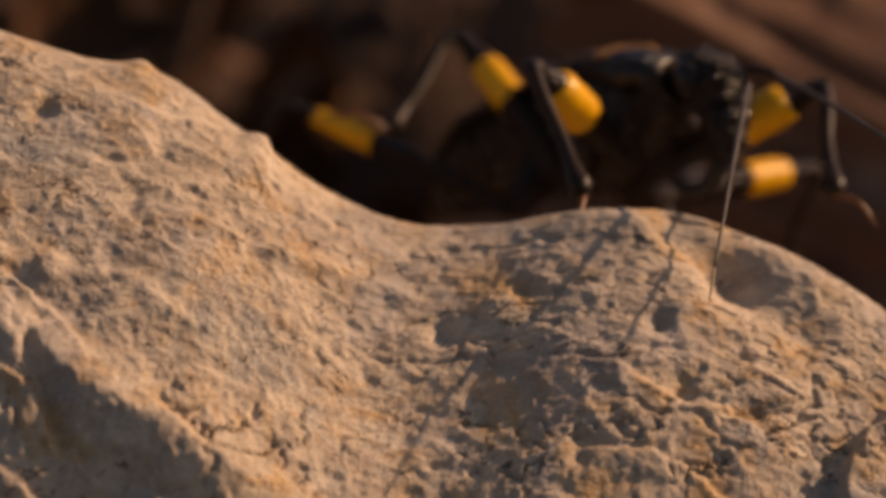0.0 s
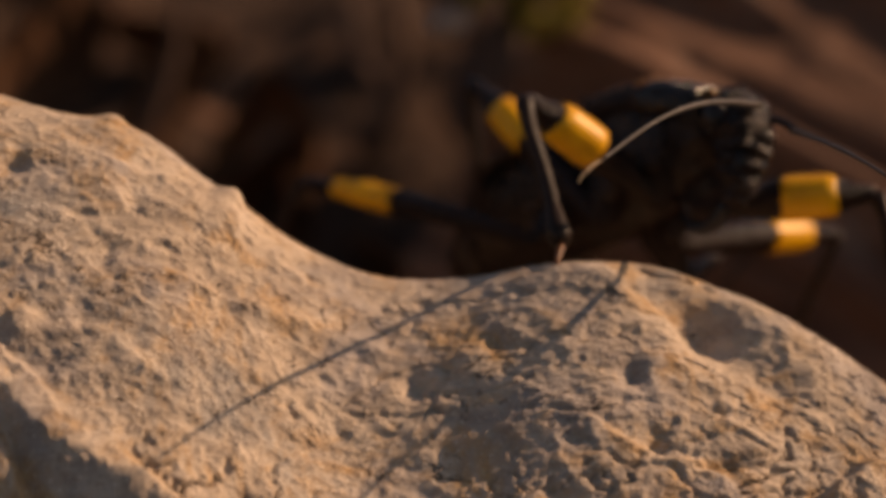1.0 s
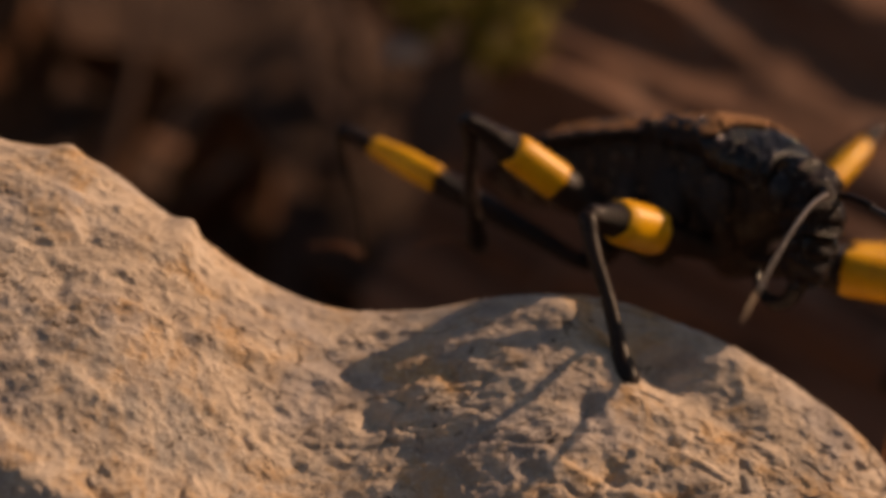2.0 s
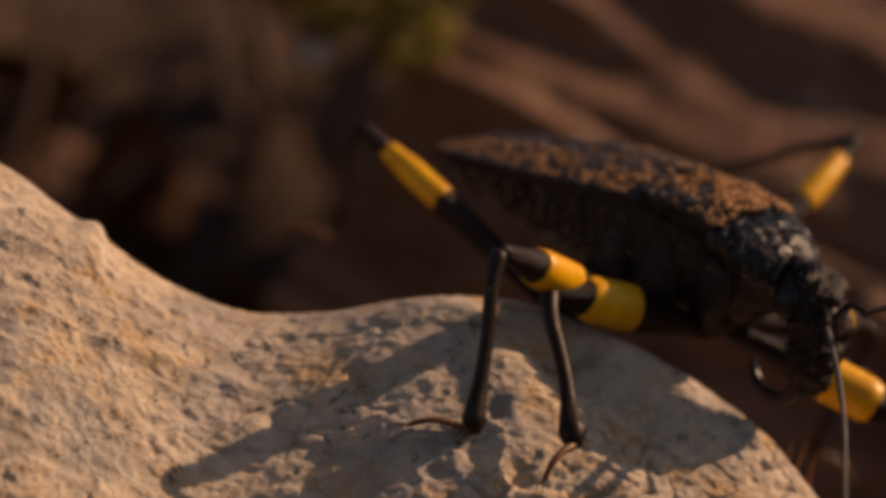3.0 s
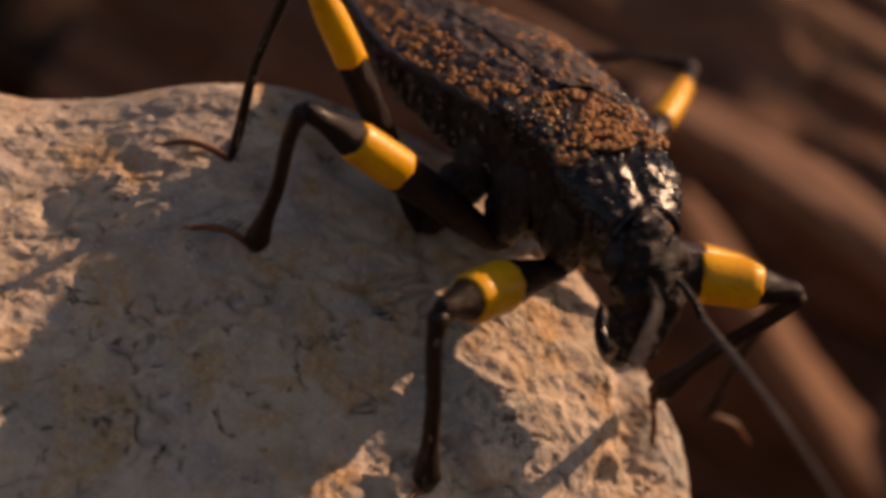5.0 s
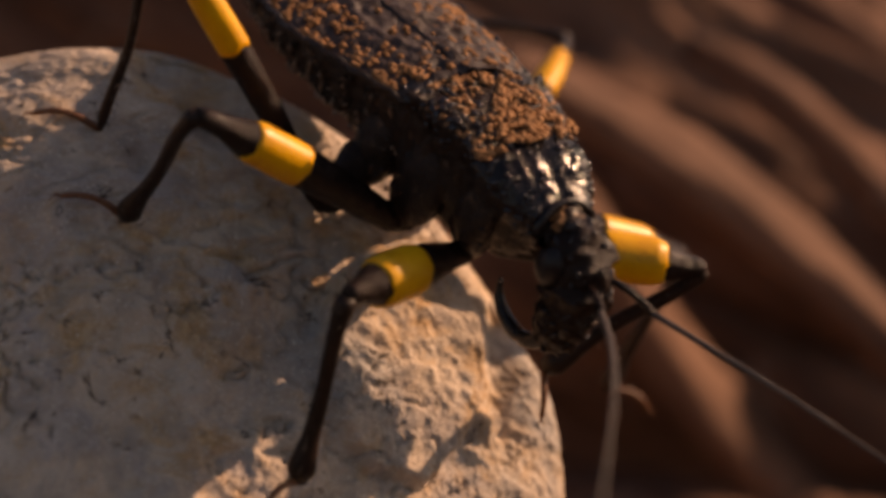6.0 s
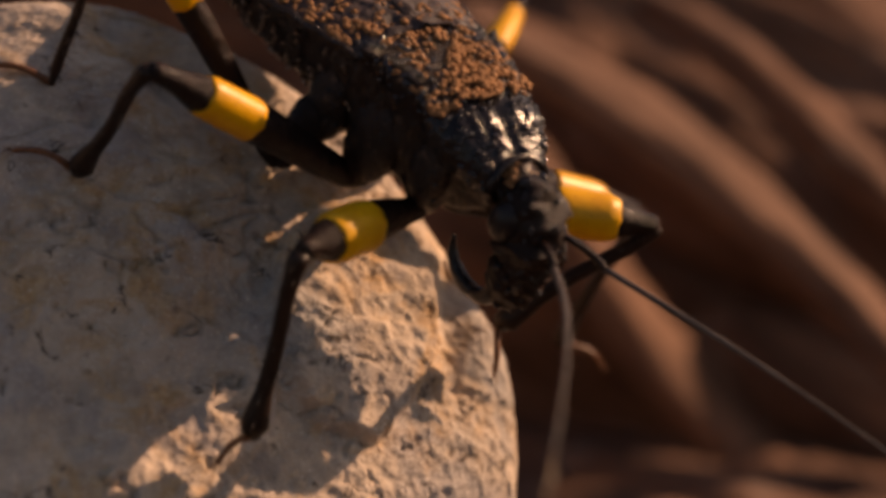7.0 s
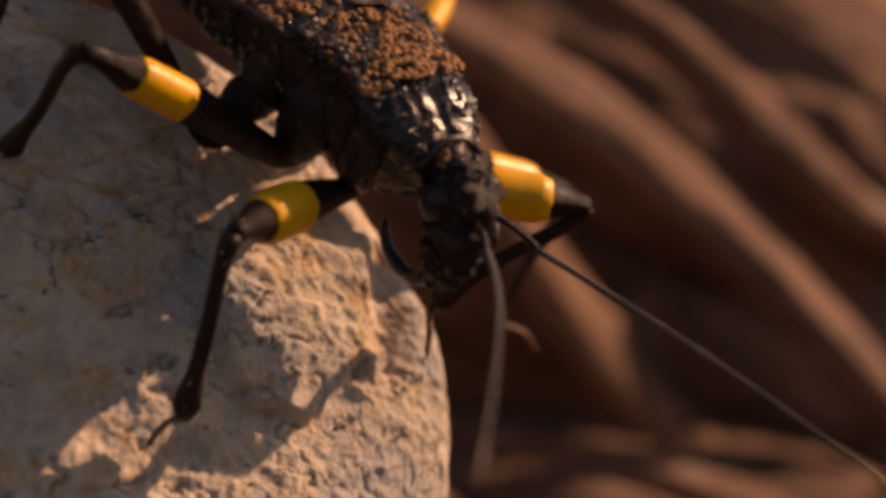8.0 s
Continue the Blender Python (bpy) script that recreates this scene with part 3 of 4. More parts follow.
def build_leg(bug, side, kind, seed):
    hip, lf, lt = LEG[kind]
    s = np.linspace(0, 1, 36)
    sag = 0.015 * lf * np.sin(np.pi * s)
    path = np.stack([s * lf, 0 * s, sag], -1) * MM
    rad = femur_radius(s, kind) * MM
    femur = part("femur", tube("femur", path, rad, BLACK, 16, 0.06), bug)
    b0, b1 = BAND[kind]
    sb = np.linspace(b0, b1, 18)
    pb = np.stack([sb * lf, 0 * sb, 0.015 * lf * np.sin(np.pi * sb)], -1) * MM
    a = np.linspace(0, 2 * np.pi, 32, endpoint=False)
    rb = femur_radius(sb, kind)[:, None] * 1.02 + 0.035
    jag = 0.28 * fbm(np.stack([np.cos(a) * 2, np.sin(a) * 2, 0 * a + seed], -1), 3)
    xs = pb[:, 0][:, None] / MM + jag[None] * np.cos(np.linspace(0, np.pi, 18))[:, None] * 1.0
    ring = np.stack([xs, rb * np.cos(a), pb[:, 2][:, None] / MM + rb * np.sin(a)], -1)
    inner = ring[[0, -1]].copy()
    for e in (0, 1):
        inner[e, :, 1:] = inner[e, :, 1:] * 0.8 + np.array((0, 0.2 * pb[-e, 2] / MM))
    part("yellow_band", grid_mesh("yellow_band", np.concatenate([inner[:1], ring, inner[1:]], 0) * MM, YELLOW, True), femur, "bright yellow band round the thigh")
    bristles("thigh_hair", path, rad, FEELER, 60, 0.0005, seed, femur)
    r2, r3, r4 = THICK[kind][2:]
    st = np.linspace(0, 1, 30)
    tp = np.stack([st * lt, 0 * st, 0.025 * lt * np.sin(2.4 * np.pi * st) * (1 - st)], -1) * MM
    tr = np.interp(st, [0, 0.04, 0.12, 0.45, 0.75, 0.93, 1], [r2 * 0.75, r2 * 0.95, r2 * 0.75, r3, r3 * 1.1, r4, r4 * 0.55]) * MM
    tibia = part("tibia", tube("tibia", tp, tr, TIBIA, 14, 0.05), bug)
    bristles("shin_hair", tp, tr, FEELER, 90 if kind != "hind" else 120, 0.0007, seed + 7, tibia)
    tl = {"front": 3.6, "middle": 4.6, "hind": 5.0}[kind]
    sc = np.linspace(0, 1, 16)
    cp = np.stack([sc * tl, 0 * sc, 0.9 * np.sin(np.pi * sc * 0.9)], -1) * MM
    cr = np.interp(sc, [0, 0.1, 0.33, 0.36, 0.66, 0.7, 0.95, 1], [0.26, 0.30, 0.26, 0.22, 0.25, 0.2, 0.2, 0.12]) * MM
    foot = part("tarsus", tube("tarsus", cp, cr, TARSUS, 10), bug, "thin reddish-brown foot")
    for sgn in (-1, 1):
        c = np.stack([tl + np.linspace(0, 0.7, 7), sgn * 0.3 * np.linspace(0, 1, 7), 0.28 + 0.15 * np.sin(np.linspace(0, 2.6, 7)) - 0.5 * np.linspace(0, 1, 7) ** 2], -1) * MM
        part("claw", tube("claw", c, np.linspace(0.08, 0.02, 7) * MM, TARSUS, 6), foot)
    return femur, tibia, foot


RIM_X = (-25.4, -24.8, -22.5, -19.0, -13.0, -7.0, -1.0, 4.0, 8.0)
RIM_W = (0.3, 1.6, 3.0, 4.2, 6.3, 7.7, 6.9, 5.8, 5.0)
RIM_Z = (-1.2, -1.0, -0.3, 0.6, 1.8, 2.8, 3.5, 3.9, 4.2)


def wing_top(x, c):
    """Height of the folded wings at a place along the body; c runs across from edge to edge."""
    arch = np.interp(x, (-25.4, -18, -8, 4), (0.2, 1.2, 1.7, 1.5))
    return np.interp(x, RIM_X, RIM_Z) + 0.15 + arch * (1 - np.abs(c) ** 2.2)


def wing_plate(sgn):
    """A folded forewing: half of a flat leathery roof, with low veins."""
    x = np.linspace(-25.5, 4.2, 110)[:, None]
    c = sgn * np.linspace(-0.12 if sgn > 0 else -0.02, 1, 30)[None]
    y = (np.interp(x, RIM_X, RIM_W) - 0.35) * c
    z = wing_top(x, c) + (0.12 if sgn > 0 else 0.0)
    p = np.stack([x + 0 * y, y, 0 * y], -1).reshape(-1, 3)
    vein = np.minimum(np.abs(c - 0.55 * np.sin(x * 0.21 + 1.0)), np.abs(c + 0.5 * np.sin(x * 0.19 + 2.2)))
    z = z + 0.20 * np.exp(-((vein / 0.06) ** 2)) + (0.28 * fbm(p * 1.1, 3, 0.6, 71) + 0.2 * fbm(p * 3.0, 3, 0.6, 75)).reshape(z.shape)
    top = np.stack([x + 0 * y, y, z], -1)
    bot = top[:, ::-1] * 1.0
    bot[..., 2] -= 0.35
    return grid_mesh("forewing", np.concatenate([top, bot], 1) * MM, WING, True)


def rim_mesh(sgn):
    """The flared edge of the abdomen on one side."""
    s = np.linspace(0, 1, 70)
    x = -25.4 + 30.0 * s
    path = np.stack([x, sgn * np.interp(x, RIM_X, RIM_W), np.interp(x, RIM_X, RIM_Z) + 0.10 * np.sin(x * 2.6)], -1) * MM
    return tube("rim", path, np.interp(s, [0, 0.1, 0.9, 1], [0.15, 0.34, 0.32, 0.2]) * MM, FLANK, 10, 0.15)


def grains_mesh(rng, cnt):
    """Crumbs of ochre soil that stick to the back."""
    verts, faces = [], []
    while len(faces) < 12 * cnt:
        u = rng.random()
        if u < 0.56:
            x, c = -7.0 + 18.8 * rng.random() ** 0.55, rng.uniform(-1, 1)
            if rng.random() < 0.45 and x < 3:
                c = rng.choice((-1, -1, 1)) * (1 - 0.4 * rng.random() ** 1.5)
        elif u < 0.93:
            x = rng.uniform(-24.5, -3)
            c = rng.choice((-1, 1)) * (1 - 0.55 * rng.random() ** 1.7)
        else:
            x, c = rng.uniform(15.6, 17.6), rng.uniform(-0.9, 0.9)
        if x > 15:
            y, z = c * 1.5, 2.55 - 0.1 * (x - 15) - 0.9 * c * c
        elif x > 3.4:
            y = c * float(np.interp(x, (3, 6, 11), (5.2, 5.3, 4.5)))
            z = float(np.interp(x, (3, 4.5, 7.5, 10, 12), (4.7, 5.35, 5.6, 5.3, 4.95))) - 1.15 * abs(c) ** 2.4
        else:
            y, z = c * (float(np.interp(x, RIM_X, RIM_W)) - 0.4), float(wing_top(x, c))
        clump = noise.noise(Vector((x * 0.75, y * 0.75, 3.1)))
        if rng.random() > 0.55 + 1.5 * clump:
            continue
        r = rng.uniform(0.12, 0.36) * (1.4 if rng.random() < 0.15 else 1)
        i = len(verts)
        for d in ((1, 0, 0), (-1, 0, 0), (0, 1, 0), (0, -1, 0), (0, 0, 1), (0, 0, -1), (0.7, 0.7, 0.5), (-0.7, 0.6, 0.5)):
            q = r * rng.uniform(0.7, 1.25)
            verts.append(((x + d[0] * q) * MM, (y + d[1] * q) * MM, (z + 0.06 + d[2] * q * 0.8) * MM))
        faces += [(i, i + 6, i + 4), (i + 6, i + 2, i + 4), (i + 2, i + 7, i + 4), (i + 7, i + 1, i + 4), (i + 1, i + 3, i + 4), (i + 3, i, i + 4),
                  (i, i + 5, i + 6), (i + 6, i + 5, i + 2), (i + 2, i + 5, i + 7), (i + 7, i + 5, i + 1), (i + 1, i + 5, i + 3), (i + 3, i + 5, i)]
    return mesh_from("dirt", verts, faces, GRAIN)


def flecks_mesh(rng, belly, cnt):
    """Pale flecks of dust that cling to the flanks, thin and a little curled."""
    verts, faces = [], []
    for k in range(cnt):
        x = rng.uniform(-20, 5)
        cz, w, dep = (float(np.interp(x, belly[:, 0], belly[:, c])) for c in (1, 2, 4))
        a = rng.uniform(0.1, 1.15)
        sgn = rng.choice((-1, 1))
        at = Vector((x, sgn * w * math.cos(a) ** 0.8 * 1.03, cz - dep * math.sin(a) ** 0.8))
        out = Vector((0, sgn * math.cos(a), -math.sin(a)))
        way = Vector((rng.uniform(-1, 1), 0, rng.uniform(-1, 1))).normalized()
        side = way.cross(out).normalized()
        ln, wd = rng.uniform(0.15, 0.6), rng.uniform(0.05, 0.12)
        i = len(verts)
        verts += [at - way * ln, at + side * wd + out * 0.2, at + way * ln + out * 0.15, at - side * wd + out * 0.2, at + out * 0.32, at - out * 0.1]
        faces += [(i, i + 1, i + 4), (i + 1, i + 2, i + 4), (i + 2, i + 3, i + 4), (i + 3, i, i + 4), (i, i + 5, i + 1), (i + 1, i + 5, i + 2), (i + 2, i + 5, i + 3), (i + 3, i + 5, i)]
    return mesh_from("dust", [v * MM for v in verts], faces, DUST)


def ball(name, r, scale, at, material, parent, label=""):
    bm = bmesh.new()
    bmesh.ops.create_icosphere(bm, subdivisions=3, radius=r)
    for v in bm.verts:
        v.co = Vector((v.co.x * scale[0] + at[0], v.co.y * scale[1] + at[1], v.co.z * scale[2] + at[2])) * MM
    me = bpy.data.meshes.new(name)
    bm.to_mesh(me)
    bm.free()
    me.materials.append(material)
    me.polygons.foreach_set("use_smooth", [True] * len(me.polygons))
    return part(name, me, parent, label)


def granules_mesh(me, rng, cnt, size=1.0):
    """Small glossy knobs all over the top of a plate."""
    tops = [v for v in me.vertices if v.normal.z > 0.05 or v.normal.x > 0.3]
    verts, faces = [], []
    for k in range(cnt):
        v = rng.choice(tops)
        n = v.normal
        e1 = n.orthogonal().normalized()
        e2 = n.cross(e1)
        r, i = rng.uniform(0.10, 0.32) * size * MM, len(verts)
        for ring, (q, h) in enumerate(((1.0, -0.25), (0.75, 0.45))):
            for j in range(7):
                a = 2 * math.pi * j / 7
                verts.append(v.co + (e1 * math.cos(a) + e2 * math.sin(a)) * r * q + n * r * h)
        verts.append(v.co + n * r * 0.75)
        for j in range(7):
            b = (j + 1) % 7
            faces += [(i + j, i + b, i + 7 + b, i + 7 + j), (i + 7 + j, i + 7 + b, i + 14)]
    me2 = mesh_from("granules", verts, faces, KNOB)
    me2.polygons.foreach_set("use_smooth", [True] * len(me2.polygons))
    return me2


def front_lobe_mesh():
    """The front of the shield: two smooth swellings with a furrow between them and faint ribs."""
    me = loft("front_lobe", [(10.0, 3.0, 4.0, 1.2, 2.2), (11.3, 2.9, 4.6, 1.9, 2.6), (13.2, 2.5, 4.4, 2.0, 2.7), (15.0, 1.9, 3.5, 1.5, 2.3), (16.2, 1.5, 2.6, 1.1, 1.8)], GLOSS, 96, 0.85, 0.16, 1.6, 4)
    n = len(me.vertices)
    co = np.empty(n * 3, np.float32)
    me.vertices.foreach_get("co", co)
    co = co.reshape(n, 3)
    x, y, z = (co / MM).T
    top = smooth(z, 1.5, 3.5)
    dip = 0.32 * np.exp(-((y / 0.45) ** 2)) * smooth(x, 10.5, 12.0)
    rib = 0.06 * np.sin(y * 5.2 + 0.5 * np.sin(x * 2)) * smooth(x, 11.0, 12.5) * smooth(x, 15.5, 14.0)
    co[:, 2] = (z - top * (dip - rib)) * MM
    me.vertices.foreach_set("co", co.ravel())
    me.update()
    return me


def build_bug():
    bug = new("assassin_bug")
    tagged(bug, "black assassin bug with yellow-banded legs and ochre dust on rock", "insect")
    belly = [(-25.2, -1.2, 0.4, 0.2, 0.3), (-23.5, -0.9, 2.0, 0.2, 0.9), (-20, -0.1, 3.4, 0.3, 2.2), (-15, 1.0, 5.2, 0.3, 3.7), (-9, 2.2, 6.4, 0.3, 5.4), (-3, 2.9, 6.0, 0.4, 6.5), (2, 3.3, 5.0, 0.4, 7.2), (6, 3.4, 4.6, 0.5, 7.6)]
    part("abdomen", loft("abdomen", belly, FLANK, 64, 0.8, 0.5, 0.9, 1), bug, "dark brownish-black belly with pitted plates")
    bel = np.array(belly)
    for j in range(7):
        x = -20.0 + 3.1 * j
        cz, w, dep = (np.interp(x, bel[:, 0], bel[:, k]) for k in (1, 2, 4))
        a = np.linspace(np.pi * 1.02, np.pi * 1.98, 24)
        sp = np.sign(np.cos(a)) * np.abs(np.cos(a)) ** 0.8
        sq = np.sign(np.sin(a)) * np.abs(np.sin(a)) ** 0.8
        path = np.stack([x + 0.6 * np.sin(a), 0.99 * w * sp, cz + 0.99 * dep * sq], -1) * MM
        part("belly_ring", tube("belly_ring", path, np.full(24, 0.28) * MM, FLANK, 8, 0.4), bug)
    for sgn in (-1, 1):
        part("forewing", wing_plate(sgn), bug, "folded leathery dark grey-brown forewing")
        part("rim", rim_mesh(sgn), bug)
    part("thorax", loft("thorax", [(-1, 2.6, 4.6, 0.8, 7.4), (4, 2.6, 4.9, 1.2, 7.8), (9, 2.2, 4.3, 1.2, 7.0), (13, 1.6, 3.1, 1.2, 5.0), (15.8, 1.3, 2.0, 1.1, 3.0)], FLANK, 60, 0.85, 0.8, 0.9, 2), bug)
    for sgn in (-1, 1):
        for px, py, pz, size in ((11.6, 3.1, -0.9, 2.1), (6.6, 4.0, -1.6, 2.5), (1.6, 4.4, -1.8, 2.3)):
            plate = ball("side_plate", size, (0.9, 0.5, 1.35), (px, sgn * py, pz), FLANK, bug)
            tagged(part("knobbly_grain", granules_mesh(plate.data, random.Random(int(px * 10)), 26, 0.6), plate), kind="stuff")
    shield = part("pronotum", loft("pronotum", [(2.5, 3.9, 5.0, 0.5, 0.8), (4.5, 4.0, 5.5, 1.2, 1.6), (7.5, 4.0, 5.2, 1.5, 2.0), (10.0, 3.7, 4.7, 1.5, 2.2), (11.5, 3.4, 4.2, 1.2, 2.2)], BLACK, 72, 0.8, 0.36, 1.6, 3), bug, "rough black shield over the thorax")
    lobe = part("front_lobe", front_lobe_mesh(), bug, "glossy blue-black furrowed front of the shield")
    for ob in (shield, lobe):
        tagged(part("knobbly_grain", granules_mesh(ob.data, random.Random(len(ob.name)), 420 if ob is shield else 170), bug), kind="stuff")
    a = np.linspace(0, 2 * np.pi, 30)
    collar = np.stack([16.3 + 0.3 * np.cos(2 * a), 2.45 * np.cos(a), 1.1 + 1.75 * np.sin(a)], -1) * MM
    part("collar", tube("collar", collar, np.full(30, 0.36) * MM, GLOSS, 8, 0.2), bug)
    for sgn in (-1, 1):
        part("shoulder_spine", tube("shoulder_spine", np.array(((5.4, sgn * 5.0, 4.4), (5.0, sgn * 5.6, 4.6), (4.6, sgn * 6.0, 4.8))) * MM, np.array((0.6, 0.35, 0.06)) * MM, BLACK, 8), bug)
    part("scutellum", loft("scutellum", [(-3.0, 4.7, 0.25, 0.3, 0.3), (-1, 4.7, 1.2, 0.6, 0.4), (1.5, 4.7, 2.3, 0.7, 0.5), (3.2, 4.6, 2.4, 0.5, 0.5)], BLACK, 20, 0.9, 0.14, 2, 5), bug)
    spine = spline(((15.4, 0, 1.2), (17.0, 0, 1.1), (18.5, 0, 0.4), (19.6, 0, -1.0), (19.9, 0, -3.0), (19.6, 0, -5.0), (19.0, 0, -6.8)), 60)
    hr = np.interp(np.linspace(0, 1, 60), [0, 0.12, 0.22, 0.36, 0.5, 0.65, 0.82, 0.95, 1], [1.7, 1.65, 2.05, 2.45, 2.35, 2.1, 1.85, 1.25, 0.5])
    head = part("head", tube("head", spine * MM, hr * MM, BLACK, 56, 0.30), bug, "narrow knobbly black head bent downwards")
    tagged(part("knobbly_grain", granules_mesh(head.data, random.Random(8), 210, 0.7), head), kind="stuff")
    for sgn in (-1, 1):
        ball("eye", 1.25, (0.95, 0.75, 1.15), (18.5, sgn * 2.15, 0.0), EYEMAT, head, "bulging dark compound eye")
        ball("feeler_socket", 0.62, (1.1, 1, 1), (20.6, sgn * 1.05, 0.15), BLACK, head)
        ball("ocellus", 0.45, (1, 1, 1), (17.7, sgn * 0.85, 2.35), GLOSS, head)
        ball("cheek", 0.8, (0.8, 0.9, 1.5), (20.9, sgn * 0.9, -3.6), GLOSS, head)
    bx = np.array(((18.9, 0, -6.6), (18.0, 0, -7.8), (16.5, 0, -8.3), (15.0, 0, -8.0), (14.0, 0, -7.2), (13.5, 0, -6.0)))
    part("beak", tube("beak", spline(bx, 30) * MM, np.interp(np.linspace(0, 1, 30), [0, 0.3, 0.33, 0.37, 0.7, 0.74, 0.78, 1], [0.72, 0.62, 0.5, 0.6, 0.5, 0.4, 0.46, 0.15]) * MM, GLOSS, 14, 0.08), head, "stout curved black beak")
    tagged(part("dirt", grains_mesh(random.Random(5), 1500), bug, "ochre soil crumbs stuck to the back"), kind="stuff")
    tagged(part("dust", flecks_mesh(random.Random(17), bel, 260), bug, "pale dust flecks on the flanks"), kind="stuff")
    limbs = {}
    for i, (side, kind) in enumerate([(s, k) for s in "RL" for k in ("front", "middle", "hind")]):
        sg = -1 if side == "R" else 1
        hx, hy, hz = LEG[kind][0]
        x0, y0, z0 = {"front": (10.9, 2.4, -1.8), "middle": (5.6, 3.4, -2.2), "hind": (0.9, 3.9, -2.6)}[kind]
        s = np.linspace(0, 1, 12)[:, None]
        path = (np.array((x0, sg * y0, z0)) * (1 - s) + np.array((hx, sg * hy, hz)) * s) * MM
        part("hip", tube("hip", path, np.interp(s[:, 0], [0, 0.15, 0.6, 0.92, 1], [1.2, 1.75, 1.5, 1.0, 0.55]) * MM, BLACK, 14, 0.1), bug)
        limbs[side + kind] = build_leg(bug, side, kind, 10 * i + 3)
    feelers = {}
    for side in "RL":
        s = np.linspace(0, 1, 12)
        scape = part("feeler_base", tube("feeler_base", np.stack([s * 3.6, 0 * s, 0.25 * np.sin(3 * s)], -1) * MM, np.interp(s, [0, 0.2, 0.9, 1], [0.2, 0.27, 0.30, 0.36]) * MM, BLACK, 10), bug)
        s = np.linspace(0, 1, 40)
        bend = 1.6 if side == "R" else 0.35
        lash = part("feeler", tube("feeler", np.stack([s * 26, 0 * s, bend * np.sin(np.pi * s)], -1) * MM, np.interp(s, [0, 0.5, 0.53, 0.56, 0.9, 1], [0.25, 0.18, 0.21, 0.14, 0.11, 0.09]) * MM, FEELER, 8), bug, "long thin grey-brown feeler")
        part("feeler_tip", tube("feeler_tip", np.stack([26 + s * 3.4, 0 * s, -0.9 * s**2], -1) * MM, np.interp(s, [0, 0.5, 1], [0.07, 0.11, 0.03]) * MM, TIPS, 6), lash, "pale hairy tip")
        feelers[side] = (scape, lash)
    return bug, head, limbs, feelers


# ---------------------------------------------------------------- the place
build_ground()
build_rock()
build_log()
build_splinters()
build_slabs()
build_moss()
build_litter()
build_blades()
pebble(0.0039, 0.262, 0.080, 0.0026, 1)
pebble(0.135, 0.165, 0.004, 0.006, 2)
pebble(-0.09, 0.255, 0.006, 0.005, 3)
bug, head, limbs, feelers = build_bug()


# ---------------------------------------------------------------- motion
def glide(rows, t):
    """A smooth value between timed rows, with no overshoot."""
    a = np.array(rows, float)
    T, V = a[:, 0], a[:, 1:]
    if t <= T[0]:
        return V[0]
    if t >= T[-1]:
        return V[-1]
    h = np.diff(T)[:, None]
    d = np.diff(V, axis=0) / h
    m = np.zeros_like(V)
    same = d[:-1] * d[1:] > 0
    w1, w2 = 2 * h[1:] + h[:-1], h[1:] + 2 * h[:-1]
    with np.errstate(divide="ignore", invalid="ignore"):
        m[1:-1] = np.where(same, (w1 + w2) / (w1 / d[:-1] + w2 / d[1:]), 0)
    k = int(np.searchsorted(T, t, side="right") - 1)
    u = (t - T[k]) / h[k, 0]
    return ((2 * u**3 - 3 * u**2 + 1) * V[k] + (u**3 - 2 * u**2 + u) * h[k] * m[k] + (-2 * u**3 + 3 * u**2) * V[k + 1] + (u**3 - u**2) * h[k] * m[k + 1])


def aim(at, way, up):
    """A pose at a place (metres) with x along way and z towards up."""
    x = Vector(way).normalized()
    y = Vector(up).cross(x).normalized()
    z = x.cross(y)
    return Matrix(((x[0], y[0], z[0], at[0]), (x[1], y[1], z[1], at[1]), (x[2], y[2], z[2], at[2]), (0, 0, 0, 1)))


# seconds; place in mm; turn in degrees
BODY = [
    (0, 11.54, 196.20, 63.93, -5.46, -16.12, -60.60),
    (0.5, 14.12, 194.51, 63.60, -11.47, -21.77, -59.28),
    (1, 16.47, 192.45, 64.71, -15.61, -20.99, -60.41),
    (1.2, 17.76, 191.73, 65.56, -14.26, -19.05, -62.80),
    (2.3, 25.80, 181.46, 68.48, 0.71, 6.08, -61.15),
    (2.5, 26.92, 180.51, 67.26, 5.86, 7.62, -58.25),
    (2.7, 27.43, 179.31, 66.49, 7.45, 10.28, -53.59),
    (3, 28.73, 177.05, 65.26, 2.32, 15.06, -54.86),
    (3.2, 29.27, 171.83, 64.67, -1.02, 16.56, -59.77),
    (3.5, 31.13, 168.29, 62.62, -4.82, 18.47, -65.44),
    (3.7, 32.13, 164.15, 59.83, -3.61, 19.85, -71.44),
    (4, 32.24, 160.56, 58.53, -0.39, 21.57, -71.74),
    (4.3, 32.38, 159.06, 57.57, 0.42, 22.08, -72.15),
    (4.5, 32.48, 159.17, 58.23, -0.35, 22.14, -71.85),
    (4.7, 32.64, 158.90, 58.31, 0.23, 21.84, -71.14),
    (5.8, 34.79, 156.13, 57.71, 4.73, 27.59, -62.26),
]
# nod and turn of the head, degrees
HEAD = [(0, -5.4, 11.8), (0.5, 1.8, 11.7), (1, 10.0, 6.9), (1.2, 10.6, 5.6), (2.3, -0.5, -3.3), (2.5, 0.5, -1.4), (2.7, -0.0, -3.7), (3, -2.1, -5.1), (3.2, -2.0, -6.5), (3.5, -4.4, -12.1), (3.7, -4.9, -12.6), (4, -6.0, -13.8), (4.3, -6.6, -13.6), (4.5, -6.4, -14.8), (4.7, -5.5, -16.1), (5.8, 4.6, 2.1)]
